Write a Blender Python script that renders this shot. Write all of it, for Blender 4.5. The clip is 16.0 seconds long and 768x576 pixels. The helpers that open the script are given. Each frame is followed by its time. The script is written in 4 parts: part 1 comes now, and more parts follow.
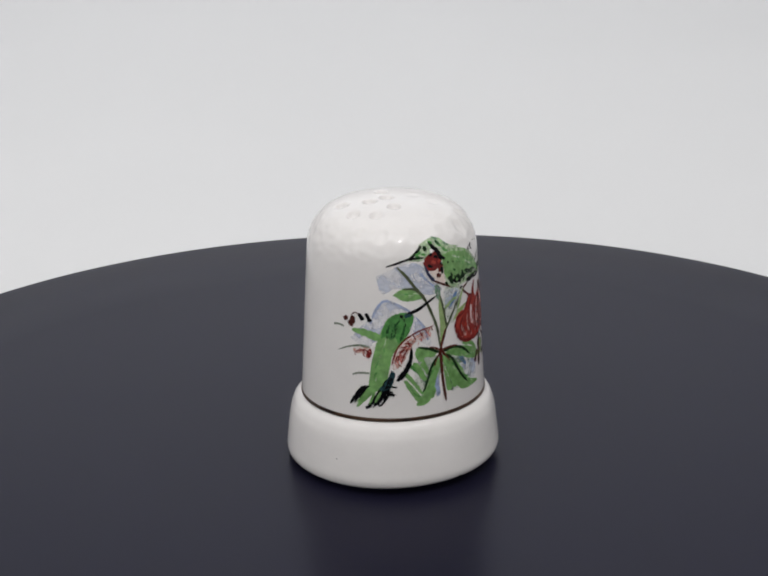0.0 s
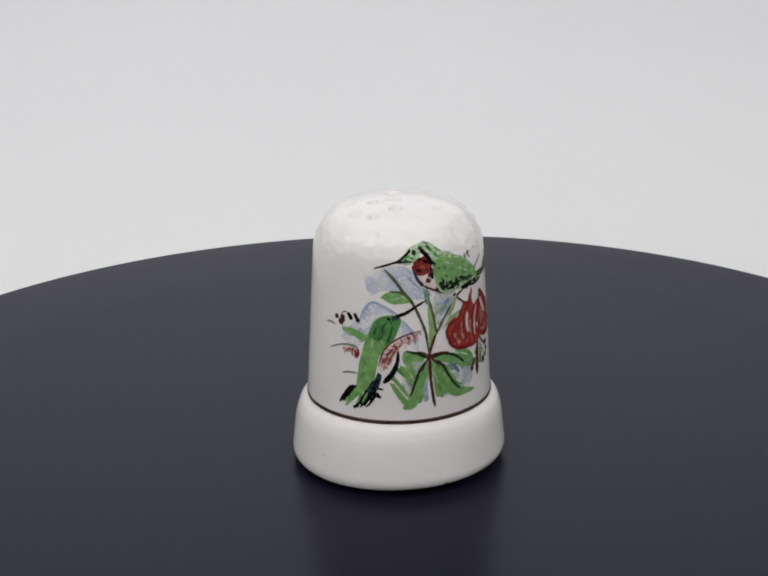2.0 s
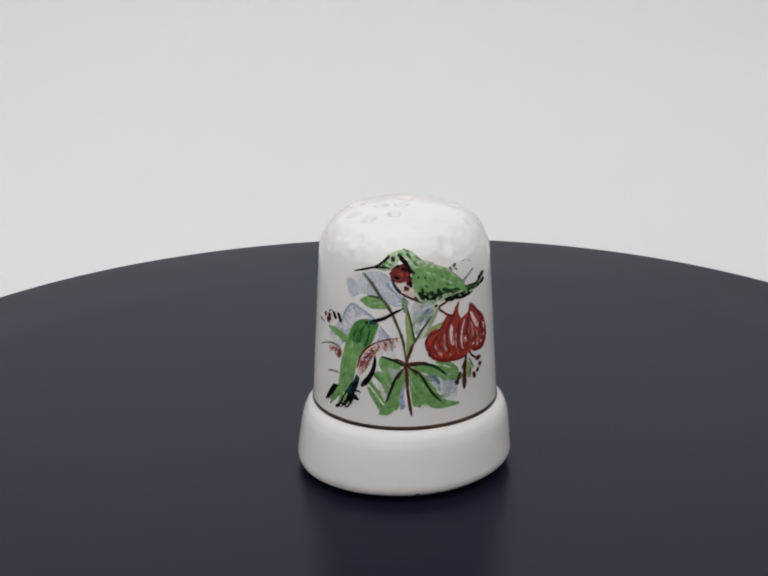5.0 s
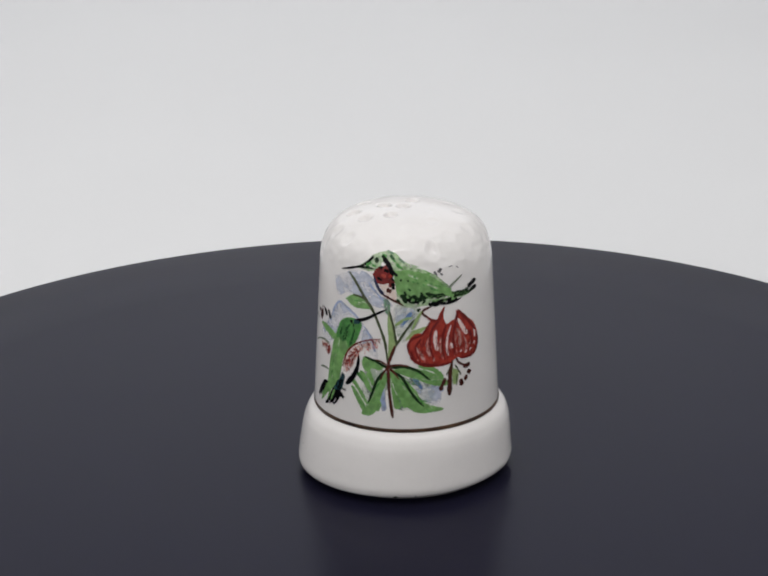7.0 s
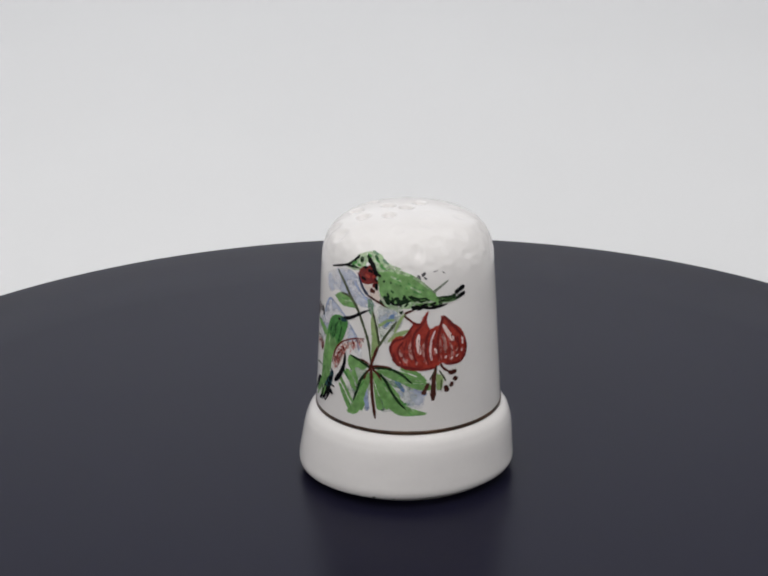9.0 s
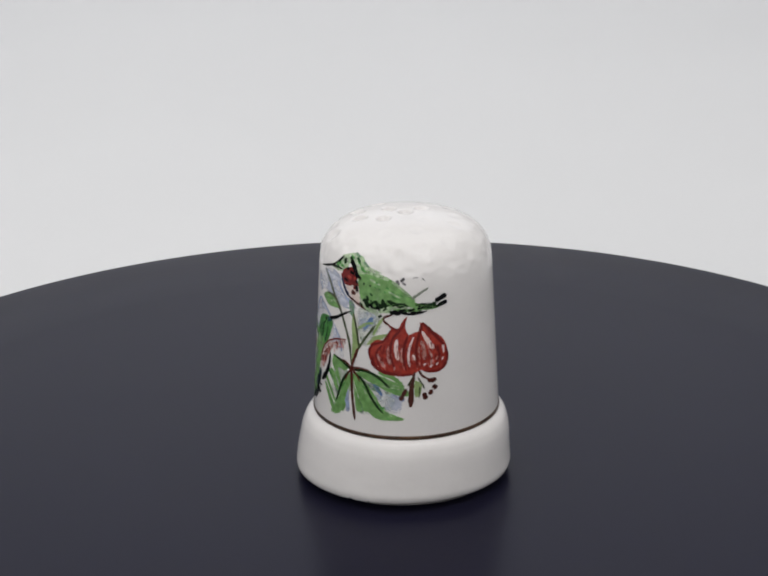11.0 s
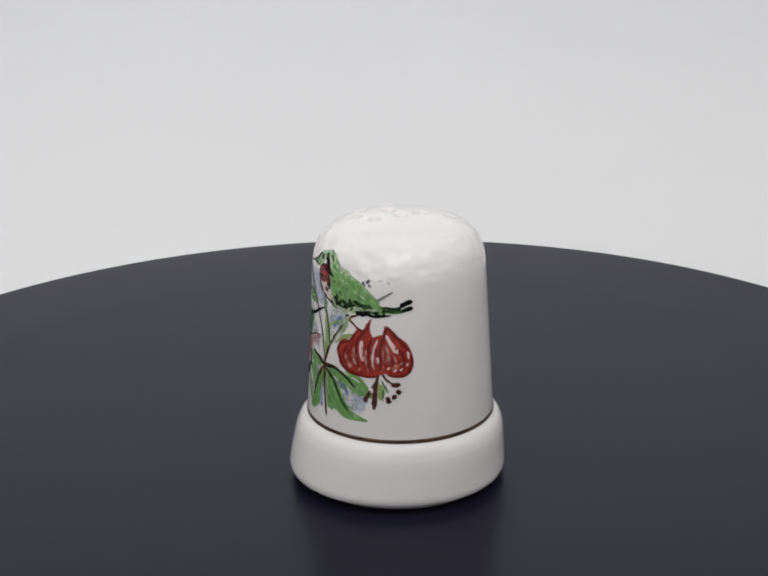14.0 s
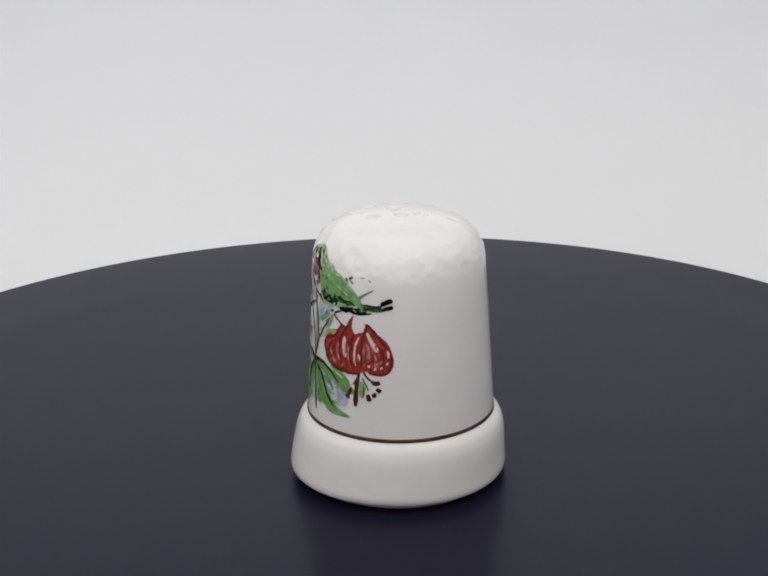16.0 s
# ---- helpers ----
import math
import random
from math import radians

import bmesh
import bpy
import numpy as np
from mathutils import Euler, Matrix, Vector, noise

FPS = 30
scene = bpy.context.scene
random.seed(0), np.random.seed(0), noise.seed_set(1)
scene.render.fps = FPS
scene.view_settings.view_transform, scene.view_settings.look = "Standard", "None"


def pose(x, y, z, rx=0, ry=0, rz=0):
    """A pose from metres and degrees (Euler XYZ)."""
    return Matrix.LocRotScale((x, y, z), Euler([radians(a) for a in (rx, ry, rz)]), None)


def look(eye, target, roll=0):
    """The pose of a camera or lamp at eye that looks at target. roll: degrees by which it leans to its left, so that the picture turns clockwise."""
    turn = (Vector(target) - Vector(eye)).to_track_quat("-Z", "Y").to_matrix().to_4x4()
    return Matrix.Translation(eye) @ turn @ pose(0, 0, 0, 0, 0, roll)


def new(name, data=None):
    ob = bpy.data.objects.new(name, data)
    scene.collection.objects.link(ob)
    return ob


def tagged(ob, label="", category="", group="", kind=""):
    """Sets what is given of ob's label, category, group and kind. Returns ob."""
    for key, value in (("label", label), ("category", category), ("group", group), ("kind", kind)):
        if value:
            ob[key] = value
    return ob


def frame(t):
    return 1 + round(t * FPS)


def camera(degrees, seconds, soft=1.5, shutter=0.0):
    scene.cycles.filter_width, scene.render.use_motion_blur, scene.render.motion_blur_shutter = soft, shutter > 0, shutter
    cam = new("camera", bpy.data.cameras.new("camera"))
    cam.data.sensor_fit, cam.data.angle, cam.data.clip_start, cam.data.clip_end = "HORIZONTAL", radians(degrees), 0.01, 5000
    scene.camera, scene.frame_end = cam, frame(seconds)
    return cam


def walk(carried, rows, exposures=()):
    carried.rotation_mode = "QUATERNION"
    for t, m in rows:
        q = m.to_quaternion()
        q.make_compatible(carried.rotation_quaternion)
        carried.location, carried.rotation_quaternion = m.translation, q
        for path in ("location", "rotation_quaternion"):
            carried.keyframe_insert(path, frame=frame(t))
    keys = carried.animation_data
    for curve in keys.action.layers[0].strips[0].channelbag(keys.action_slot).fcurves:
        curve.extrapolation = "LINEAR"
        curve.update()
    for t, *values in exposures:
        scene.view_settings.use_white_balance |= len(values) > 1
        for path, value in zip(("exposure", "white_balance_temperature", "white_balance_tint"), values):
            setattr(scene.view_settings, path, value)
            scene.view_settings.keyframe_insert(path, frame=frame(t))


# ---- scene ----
# A small porcelain thimble on a dark turntable before a white paper sweep. Scaled to a usual thimble, 25 mm high, and
# fitted to the camera's view.

# ---- camera ----
cam = camera(19.12, 16.0, soft=2.1)
EYE = (0.0, -0.20472, 0.09554)
DRIFT = [
    (0, 69.058, 1.121, -0.7), (0.5, 69.053, 1.135, -0.719), (1, 69.058, 1.146, -0.698), (1.5, 69.078, 1.152, -0.696),
    (2, 69.071, 1.164, -0.676), (2.5, 69.102, 1.155, -0.651), (3, 69.116, 1.142, -0.649), (3.5, 69.117, 1.141, -0.627),
    (4, 69.133, 1.139, -0.641), (6.5, 69.146, 1.133, -0.641), (7, 69.136, 1.129, -0.647), (7.5, 69.133, 1.131, -0.644),
    (8, 69.134, 1.134, -0.649), (8.5, 69.146, 1.14, -0.629), (9, 69.126, 1.144, -0.612), (11.5, 69.206, 1.117, -0.659),
    (12, 69.221, 1.122, -0.688), (12.5, 69.198, 1.126, -0.677), (13, 69.2, 1.108, -0.7), (13.5, 69.163, 1.117, -0.703),
    (14, 69.177, 1.117, -0.704), (14.5, 69.144, 1.108, -0.673), (15, 69.148, 1.129, -0.67), (15.5, 69.138, 1.159, -0.63),
    (16, 69.108, 1.188, -0.62),
]
walk(cam, [(t, pose(*EYE, *turn)) for t, *turn in DRIFT])

# ---- light: a white light tent with lamp panels in its top and back, a strip of small lamps above and an added front fill ----
scene.view_settings.exposure = 0.0
world = bpy.data.worlds.new("tent_dusk")
world.use_nodes = True
world.node_tree.nodes["Background"].inputs["Color"].default_value = (0.9, 0.95, 1.0, 1)
world.node_tree.nodes["Background"].inputs["Strength"].default_value = 0.15
scene.world = world


def area_lamp(name, m, sx, sy, watts, colour):
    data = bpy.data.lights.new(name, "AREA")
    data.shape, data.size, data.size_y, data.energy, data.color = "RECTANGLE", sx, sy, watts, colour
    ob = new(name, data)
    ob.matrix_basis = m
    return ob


area_lamp("unseen_lamp", look((-0.03, 0.055, 0.466), (-0.03, 0.055, 0.0)), 0.82, 0.80, 1.56, (0.985, 0.99, 1.0))
# out of view; assumed from the bright back that the platter mirrors
area_lamp("unseen_lamp", look((-0.03, 0.61, 0.31), (0.0, 0.0, 0.02)), 0.76, 0.28, 0.49, (0.90, 0.935, 1.0))
area_lamp("lamp_strip", look((0.06, -0.19, 0.44), (0.0, 0.0, 0.0)), 0.40, 0.006, 0.52, (1.0, 0.99, 0.98))
# added fill with no known source, brightens the thimble's near side
area_lamp("unseen_lamp", look((-0.12, -0.58, 0.24), (0.0, 0.0, 0.0)), 0.66, 0.40, 1.14, (1.0, 0.985, 0.97))


# ---- materials ----
def material(name, colour, rough, metal=0.0, vary=0.12, scale=900.0, fine=5000.0, bump=0.0, coat=0.0, other=None, spec=0.5, lumps=0.0, spread=0.15):
    """A surface with a broad and a fine variation of its colour and gloss, in object space (metres)."""
    mat = bpy.data.materials.new(name)
    mat.use_nodes = True
    nt = mat.node_tree
    n, link = nt.nodes, nt.links
    bsdf = n["Principled BSDF"]
    co = n.new("ShaderNodeTexCoord")
    broad, grain = n.new("ShaderNodeTexNoise"), n.new("ShaderNodeTexNoise")
    broad.inputs["Scale"].default_value, broad.inputs["Detail"].default_value = scale, 4
    grain.inputs["Scale"].default_value, grain.inputs["Detail"].default_value = fine, 2
    for tex in (broad, grain):
        link.new(co.outputs["Object"], tex.inputs["Vector"])
    ramp = n.new("ShaderNodeValToRGB")
    ramp.color_ramp.elements[0].position, ramp.color_ramp.elements[1].position = 0.32, 0.68
    dark = other or tuple(c * (1 - vary) for c in colour)
    ramp.color_ramp.elements[0].color = (*dark, 1)
    ramp.color_ramp.elements[1].color = (*colour, 1)
    link.new(broad.outputs["Fac"], ramp.inputs["Fac"])
    mix = n.new("ShaderNodeMix")
    mix.data_type, mix.blend_type = "RGBA", "MULTIPLY"
    mix.inputs[0].default_value = vary
    link.new(ramp.outputs["Color"], mix.inputs[6])
    link.new(grain.outputs["Fac"], mix.inputs[7])
    link.new(mix.outputs[2], bsdf.inputs["Base Color"])
    gloss = n.new("ShaderNodeMapRange")
    gloss.inputs["To Min"].default_value, gloss.inputs["To Max"].default_value = rough * (1 - spread), rough * (1 + spread)
    link.new(broad.outputs["Fac"], gloss.inputs["Value"])
    link.new(gloss.outputs["Result"], bsdf.inputs["Roughness"])
    bsdf.inputs["Metallic"].default_value = metal
    bsdf.inputs["Coat Weight"].default_value = coat
    bsdf.inputs["Coat Roughness"].default_value = 0.08
    bsdf.inputs["Specular IOR Level"].default_value = spec
    last = None
    for tex, amount in ((broad, lumps), (grain, bump)):
        if amount:
            b = n.new("ShaderNodeBump")
            b.inputs["Strength"].default_value, b.inputs["Distance"].default_value = 1.0, amount
            link.new(tex.outputs["Fac"], b.inputs["Height"])
            if last:
                link.new(last.outputs["Normal"], b.inputs["Normal"])
            last = b
    if last:
        link.new(last.outputs["Normal"], bsdf.inputs["Normal"])
    return mat


PORCELAIN = material("glazed_porcelain", (0.758, 0.73, 0.716), 0.11, vary=0.03, scale=260, fine=2600, lumps=0.00004, bump=0.000002, spec=0.28)
PAPER = material("white_paper", (0.752, 0.75, 0.754), 0.85, vary=0.02, scale=14, fine=1500, bump=0.00001, spec=0.2)
CLOTH = material("tent_cloth", (0.80, 0.80, 0.80), 0.9, vary=0.03, scale=20, fine=1200, bump=0.00002, spec=0.1)
ROOM = material("grey_wall", (0.55, 0.55, 0.55), 0.9, vary=0.05, scale=20, fine=900, spec=0.1)
PLATTER = material("slate_plastic", (0.0084, 0.0080, 0.0190), 0.28, vary=0.05, scale=260, fine=3000, spec=0.083, spread=0.03)
PLATTER.node_tree.nodes["Principled BSDF"].inputs["Specular Tint"].default_value = (0.81, 0.82, 1.0, 1)
BASE = material("black_plastic", (0.02, 0.02, 0.022), 0.4, vary=0.1, scale=80)
GOLD = material("worn_gold_line", (0.12, 0.065, 0.035), 0.32, metal=0.35, vary=0.35, scale=420, other=(0.020, 0.011, 0.008), spec=0.3)
INKS = {
    "green": ((0.205, 0.41, 0.135), (0.15, 0.33, 0.095)), "leaf_dark": ((0.09, 0.30, 0.07), (0.045, 0.16, 0.04)),
    "leaf_shade": ((0.015, 0.075, 0.02), None), "pale_green": ((0.56, 0.66, 0.46), (0.30, 0.49, 0.24)),
    "olive": ((0.075, 0.095, 0.045), (0.05, 0.06, 0.03)), "olive_light": ((0.36, 0.45, 0.21), (0.22, 0.34, 0.12)),
    "mint": ((0.52, 0.60, 0.48), (0.40, 0.52, 0.38)), "mint_dark": ((0.18, 0.32, 0.20), None),
    "blue": ((0.62, 0.67, 0.80), (0.50, 0.56, 0.74)), "dusk": ((0.28, 0.35, 0.55), (0.42, 0.48, 0.64))}
INKS.update({
    "deep_blue": ((0.09, 0.16, 0.34), (0.15, 0.24, 0.40)), "navy": ((0.02, 0.025, 0.07), None),
    "teal": ((0.02, 0.07, 0.08), (0.01, 0.03, 0.04)), "ink": ((0.004, 0.004, 0.005), None),
    "ink_green": ((0.012, 0.03, 0.012), None), "grey_green": ((0.13, 0.16, 0.11), (0.22, 0.25, 0.20)),
    "grey_ink": ((0.09, 0.085, 0.09), (0.20, 0.19, 0.20)), "brown_ink": ((0.045, 0.015, 0.012), (0.09, 0.025, 0.02)),
    "stem_brown": ((0.075, 0.024, 0.018), None), "stem_red": ((0.12, 0.022, 0.015), (0.06, 0.016, 0.012)), "red": ((0.41, 0.047, 0.030), (0.25, 0.018, 0.013)), "throat_red": ((0.22, 0.016, 0.014), (0.10, 0.006, 0.006)),
    "maroon": ((0.16, 0.014, 0.012), None), "cream": ((0.76, 0.68, 0.63), (0.72, 0.58, 0.52)), "wing_pink": ((0.76, 0.46, 0.38), (0.62, 0.28, 0.22)), "pink": ((0.78, 0.50, 0.45), (0.60, 0.24, 0.19)),
    "blush": ((0.82, 0.69, 0.66), (0.78, 0.55, 0.50)), "rose": ((0.66, 0.27, 0.23), (0.46, 0.10, 0.08))})
PAINT = {key: material("painted_" + key, a, 0.22, vary=0.15, scale=1500, fine=9000, other=b, bump=0.0000015, spec=0.06 if "ink" in key else 0.3) for key, (a, b) in INKS.items()}


def thin(mat, low, high, size):
    """Thinned paint: the white glaze shows through in patches."""
    n, link = mat.node_tree.nodes, mat.node_tree.links
    tex, span, co = n.new("ShaderNodeTexNoise"), n.new("ShaderNodeMapRange"), n.new("ShaderNodeTexCoord")
    tex.inputs["Scale"].default_value, tex.inputs["Detail"].default_value = size, 3
    for key, value in (("From Min", 0.35), ("From Max", 0.65), ("To Min", low), ("To Max", high)):
        span.inputs[key].default_value = value
    link.new(co.outputs["Object"], tex.inputs["Vector"])
    link.new(tex.outputs["Fac"], span.inputs["Value"])
    link.new(span.outputs["Result"], n["Principled BSDF"].inputs["Alpha"])


thin(PAINT["blue"], 0.12, 0.62, 900)
thin(PAINT["mint"], 0.12, 0.6, 900)
thin(PAINT["pale_green"], 0.30, 1.0, 1900)
thin(PAINT["mint_dark"], 0.3, 0.9, 1900)
thin(PAINT["pink"], 0.20, 0.75, 2500)
thin(PAINT["wing_pink"], 0.10, 0.60, 2500)
thin(PAINT["red"], 0.88, 1.0, 1500)
thin(PAINT["dusk"], 0.4, 1.0, 1500)
thin(PAINT["green"], 0.76, 1.0, 1500)


# ---- mesh helpers ----
def part(name, bm, mats, parent=None, label="", smooth=True):
    """Links a bmesh as one mesh object under a thing or a part."""
    mesh = bpy.data.meshes.new(name)
    bm.normal_update()
    bm.to_mesh(mesh)
    bm.free()
    for mat in mats if isinstance(mats, (list, tuple)) else [mats]:
        mesh.materials.append(mat)
    if smooth:
        mesh.shade_smooth()
    ob = new(name, mesh)
    if parent:
        ob.parent = parent
    if label:
        tagged(ob, label)
    return ob


def lathe(profile, segments, bump=None):
    """A turned body from (radius, height) rows, from its lower to its upper end; bump moves a point."""
    bm = bmesh.new()
    rings = []
    for r, z in profile:
        if r < 1e-7:
            p = (0, 0, z)
            rings.append([bm.verts.new(bump(p) if bump else p)])
            continue
        row = []
        for k in range(segments):
            a = 2 * math.pi * k / segments
            p = (r * math.cos(a), r * math.sin(a), z)
            row.append(bm.verts.new(bump(p) if bump else p))
        rings.append(row)
    for a, b in zip(rings, rings[1:]):
        for k in range(segments):
            j = (k + 1) % segments
            if len(a) == 1:
                bm.faces.new((a[0], b[j], b[k]))
            elif len(b) == 1:
                bm.faces.new((a[k], a[j], b[0]))
            else:
                bm.faces.new((a[k], a[j], b[j], b[k]))
    return bm


def spline(points, steps):
    """A smooth line through the points (Catmull-Rom)."""
    pts = [Vector(p) for p in points]
    pts = [2 * pts[0] - pts[1]] + pts + [2 * pts[-1] - pts[-2]]
    out = []
    for i in range(1, len(pts) - 2):
        a, b, c, d = pts[i - 1:i + 3]
        for k in range(steps):
            u = k / steps
            out.append(0.5 * (2 * b + (c - a) * u + (2 * a - 5 * b + 4 * c - d) * u * u + (3 * b - a - 3 * c + d) * u ** 3))
    return out + [pts[-2]]


# ---- the tent: a paper sweep, closed by unseen cloth walls and a grey wall that bounce light ----
FLOOR = -0.026


def sweep():
    bm = bmesh.new()
    line = [(-0.62, FLOOR), (0.45, FLOOR)]
    line += [(0.45 + 0.22 * math.sin(a), FLOOR + 0.22 * (1 - math.cos(a))) for a in (math.pi / 2 * k / 24 for k in range(1, 25))]
    line += [(0.67, 0.47)]
    rows = [[bm.verts.new((x, y, z)) for x in (-0.45, 0.45)] for y, z in line]
    for a, b in zip(rows, rows[1:]):
        bm.faces.new((a[0], a[1], b[1], b[0]))
    ob = part("floor", bm, PAPER)
    mod = ob.modifiers.new("thickness", "SOLIDIFY")
    mod.thickness, mod.offset = 0.001, -1
    return tagged(ob, "seamless white paper sweep curving up behind the turntable", "backdrop", kind="structure")


def slab(name, lo, hi, mat, label, category):
    bm = bmesh.new()
    bmesh.ops.create_cube(bm, size=1)
    for v in bm.verts:
        v.co = Vector([lo[i] + (v.co[i] + 0.5) * (hi[i] - lo[i]) for i in range(3)])
    return tagged(part(name, bm, mat, smooth=False), label, category, kind="structure")


sweep()
slab("wall_west", (-0.46, -0.62, FLOOR), (-0.452, 0.69, 0.47), CLOTH, "plain white cloth tent side wall", "wall")
slab("wall_east", (0.452, -0.62, FLOOR), (0.46, 0.69, 0.47), CLOTH, "plain white cloth tent side wall", "wall")
# added out of view; its grey sets how much light returns from the front
slab("wall_south", (-0.46, -0.632, FLOOR), (0.46, -0.624, 0.47), ROOM, "unseen plain grey wall added behind the camera", "wall")
slab("ceiling", (-0.46, -0.62, 0.474), (0.46, 0.69, 0.48), CLOTH, "plain white cloth tent top", "ceiling")


# ---- the turntable ----
def turntable():
    top = tagged(new("turntable"), "round dark slate grey display turntable on white paper", "turntable")
    top.location = (0, 0, FLOOR)
    h = -FLOOR
    foot = [(0, 0), (0.046, 0), (0.048, 0.001), (0.050, 0.004), (0.050, h - 0.0085), (0.0485, h - 0.007), (0, h - 0.007)]
    part("base", lathe(foot, 96), BASE, top, "black plastic drive base")
    r = 0.06715
    rim = [(0, -0.006), (r - 0.004, -0.006), (r - 0.0012, -0.0055), (r - 0.0003, -0.0045), (r, -0.0035), (r, -0.0005), (r - 0.00007, -0.0002),
           (r - 0.0002, -0.00005), (r - 0.0004, 0), (r * 0.8, 0), (r * 0.5, 0), (r * 0.2, 0), (0, 0)]
    disc = part("platter", lathe(rim, 256), PLATTER, top, "matt slate grey round platter")
    return top, disc


turntable_thing, platter = turntable()

# ---- the thimble, millimetres in these functions ----
MM = 0.001
WALL = [(9.00, 6.0), (8.80, 10.1), (8.60, 13.9), (8.40, 17.8), (8.27, 20.2)]
DOME = [(8.20, 21.2), (8.07, 22.05), (7.80, 22.85), (7.35, 23.60), (6.70, 24.25), (5.80, 24.75), (4.60, 25.13), (3.00, 25.40), (1.5, 25.52), (0.0, 25.55)]
PITS = [(-0.4, -2.3, 0.24), (-2.5, -3.55, 0.26), (-2.2, -0.2, 0.26), (-4.4, -2.3, 0.24), (-0.4, 0.3, 0.20), (-4.8, 0.5, 0.22), (-4.6, -5.2, 0.09),
        (-2.8, -6.4, 0.12), (-0.4, 2.2, 0.18), (0.2, 5.2, 0.05), (-2.6, 4.7, 0.05), (6.4, 0.0, 0.05), (5.9, -2.8, 0.05), (2.2, 0.3, 0.02),
        (2.3, -4.2, 0.03), (2.6, 3.9, 0.02), (4.4, 2.4, 0.04), (3.7, -1.7, 0.04), (3.0, -6.3, 0.05), (0.4, -6.9, 0.06), (5.2, -5.0, 0.12)]     # x, y, depth


def radius_at(z):
    rows = WALL + DOME
    for (r0, z0), (r1, z1) in zip(rows, rows[1:]):
        if z <= z1:
            return r0 + (r1 - r0) * (z - z0) / (z1 - z0)
    return 0.0


def shape(p):
    """Top bent to fit the camera's view, with highlight-breaking lumps and small deepened thimble pits; takes and gives
    metres.
    """
    x, y, z = p[0] / MM, p[1] / MM, p[2] / MM
    k = min(max((z - 17.0) / 8.0, 0.0), 1.0) * min(max((24.6 - z) / 1.4, 0.0), 1.0)
    z += 0.28 * k * min(1.0, math.hypot(x, y) / 5) * math.cos(2 * (math.atan2(y, x) + radians(105)))
    lump = min(max((z - 21.0) / 1.4, 0.0), 1.0) * max(0.0, 1 - max(0.0, z - 24.2) / 0.9)
    if lump > 0:
        swell = 1 + lump * (0.010 * noise.noise((x * 0.8, y * 0.8, z * 0.6)) + 0.0090 * noise.noise((x * 1.3, y * 1.3, z * 1.5 + 9)))
        x, y = x * swell, y * swell
        z += 0.05 * lump * noise.noise((x * 1.2 + 5, y * 1.2, z))
    if z > 21.5:
        for px, py, depth in PITS:
            d = math.hypot(x - px, y - py) / 0.76
            if d < 1:
                z -= 2.1 * depth * (1 - d ** 3) ** 2
    return x * MM, y * MM, z * MM


def thimble_body():
    rows = []
    for (r0, z0), (r1, z1) in zip(WALL, WALL[1:]):
        rows += [(r0 + (r1 - r0) * k / 4, z0 + (z1 - z0) * k / 4) for k in range(4)]
    rows += [tuple(p) for p in spline([WALL[-1]] + DOME, 8)]
    fine = rows[:20]
    for a, b in zip(rows[20:], rows[21:]):
        n = max(1, int(math.dist(a, b) / 0.13))
        fine += [(a[0] + (b[0] - a[0]) * k / n, a[1] + (b[1] - a[1]) * k / n) for k in range(n)]
    fine.append((0.0, rows[-1][1]))
    return lathe([(r * MM, z * MM) for r, z in fine], 256, shape)


def thimble_foot():
    rows = [(6.8, -0.6), (7.3, -0.8), (7.9, -0.8), (8.9, -0.66), (9.6, -0.54), (10.06, -0.38), (10.37, -0.12), (10.49, 0.2), (10.52, 0.6), (10.45, 1.3), (10.33, 2.4), (10.19, 3.5), (10.03, 4.4),
            (9.87, 4.9), (9.70, 5.30), (9.48, 5.61), (9.26, 5.82), (9.10, 5.94), (8.97, 5.99), (8.6, 5.95)]
    fine = [tuple(p) for p in spline(rows, 4)]

    def uneven(p):
        a = math.atan2(p[1], p[0])
        k = 1 + 0.004 * math.sin(3 * a + 0.6) + 0.003 * math.sin(5 * a) + 0.003 * noise.noise((p[0] / MM * 0.45, p[1] / MM * 0.45, p[2] / MM * 0.6))
        z = p[2] / MM
        low = min(max(1 - (z + 0.5) / 3.0, 0.0), 1.0) * min(max((math.hypot(p[0], p[1]) / MM - 9.2) / 0.6, 0.0), 1.0)
        z += low * (0.12 + 0.3 * math.cos(a + radians(10)))
        w = min(max((6.2 - p[2] / MM) / 6.0, 0.0), 1.0)
        w = w * w * (3 - 2 * w)
        k -= 0.003 * w
        z += 0.10 * (1 - w) * math.cos(a + 0.3)
        return p[0] * k + 0.00001 - 0.00011 * w, p[1] * k + 0.00003 - 0.00031 * w, z * MM
    return lathe([(r * MM, z * MM) for r, z in fine], 256, uneven)


def on_wall(az, z, lift):
    """A place on the thimble's wall: azimuth in degrees, height and lift in millimetres."""
    r = radius_at(z) + lift
    a = radians(az)
    return Vector(shape((r * MM * math.cos(a), r * MM * math.sin(a), z * MM)))


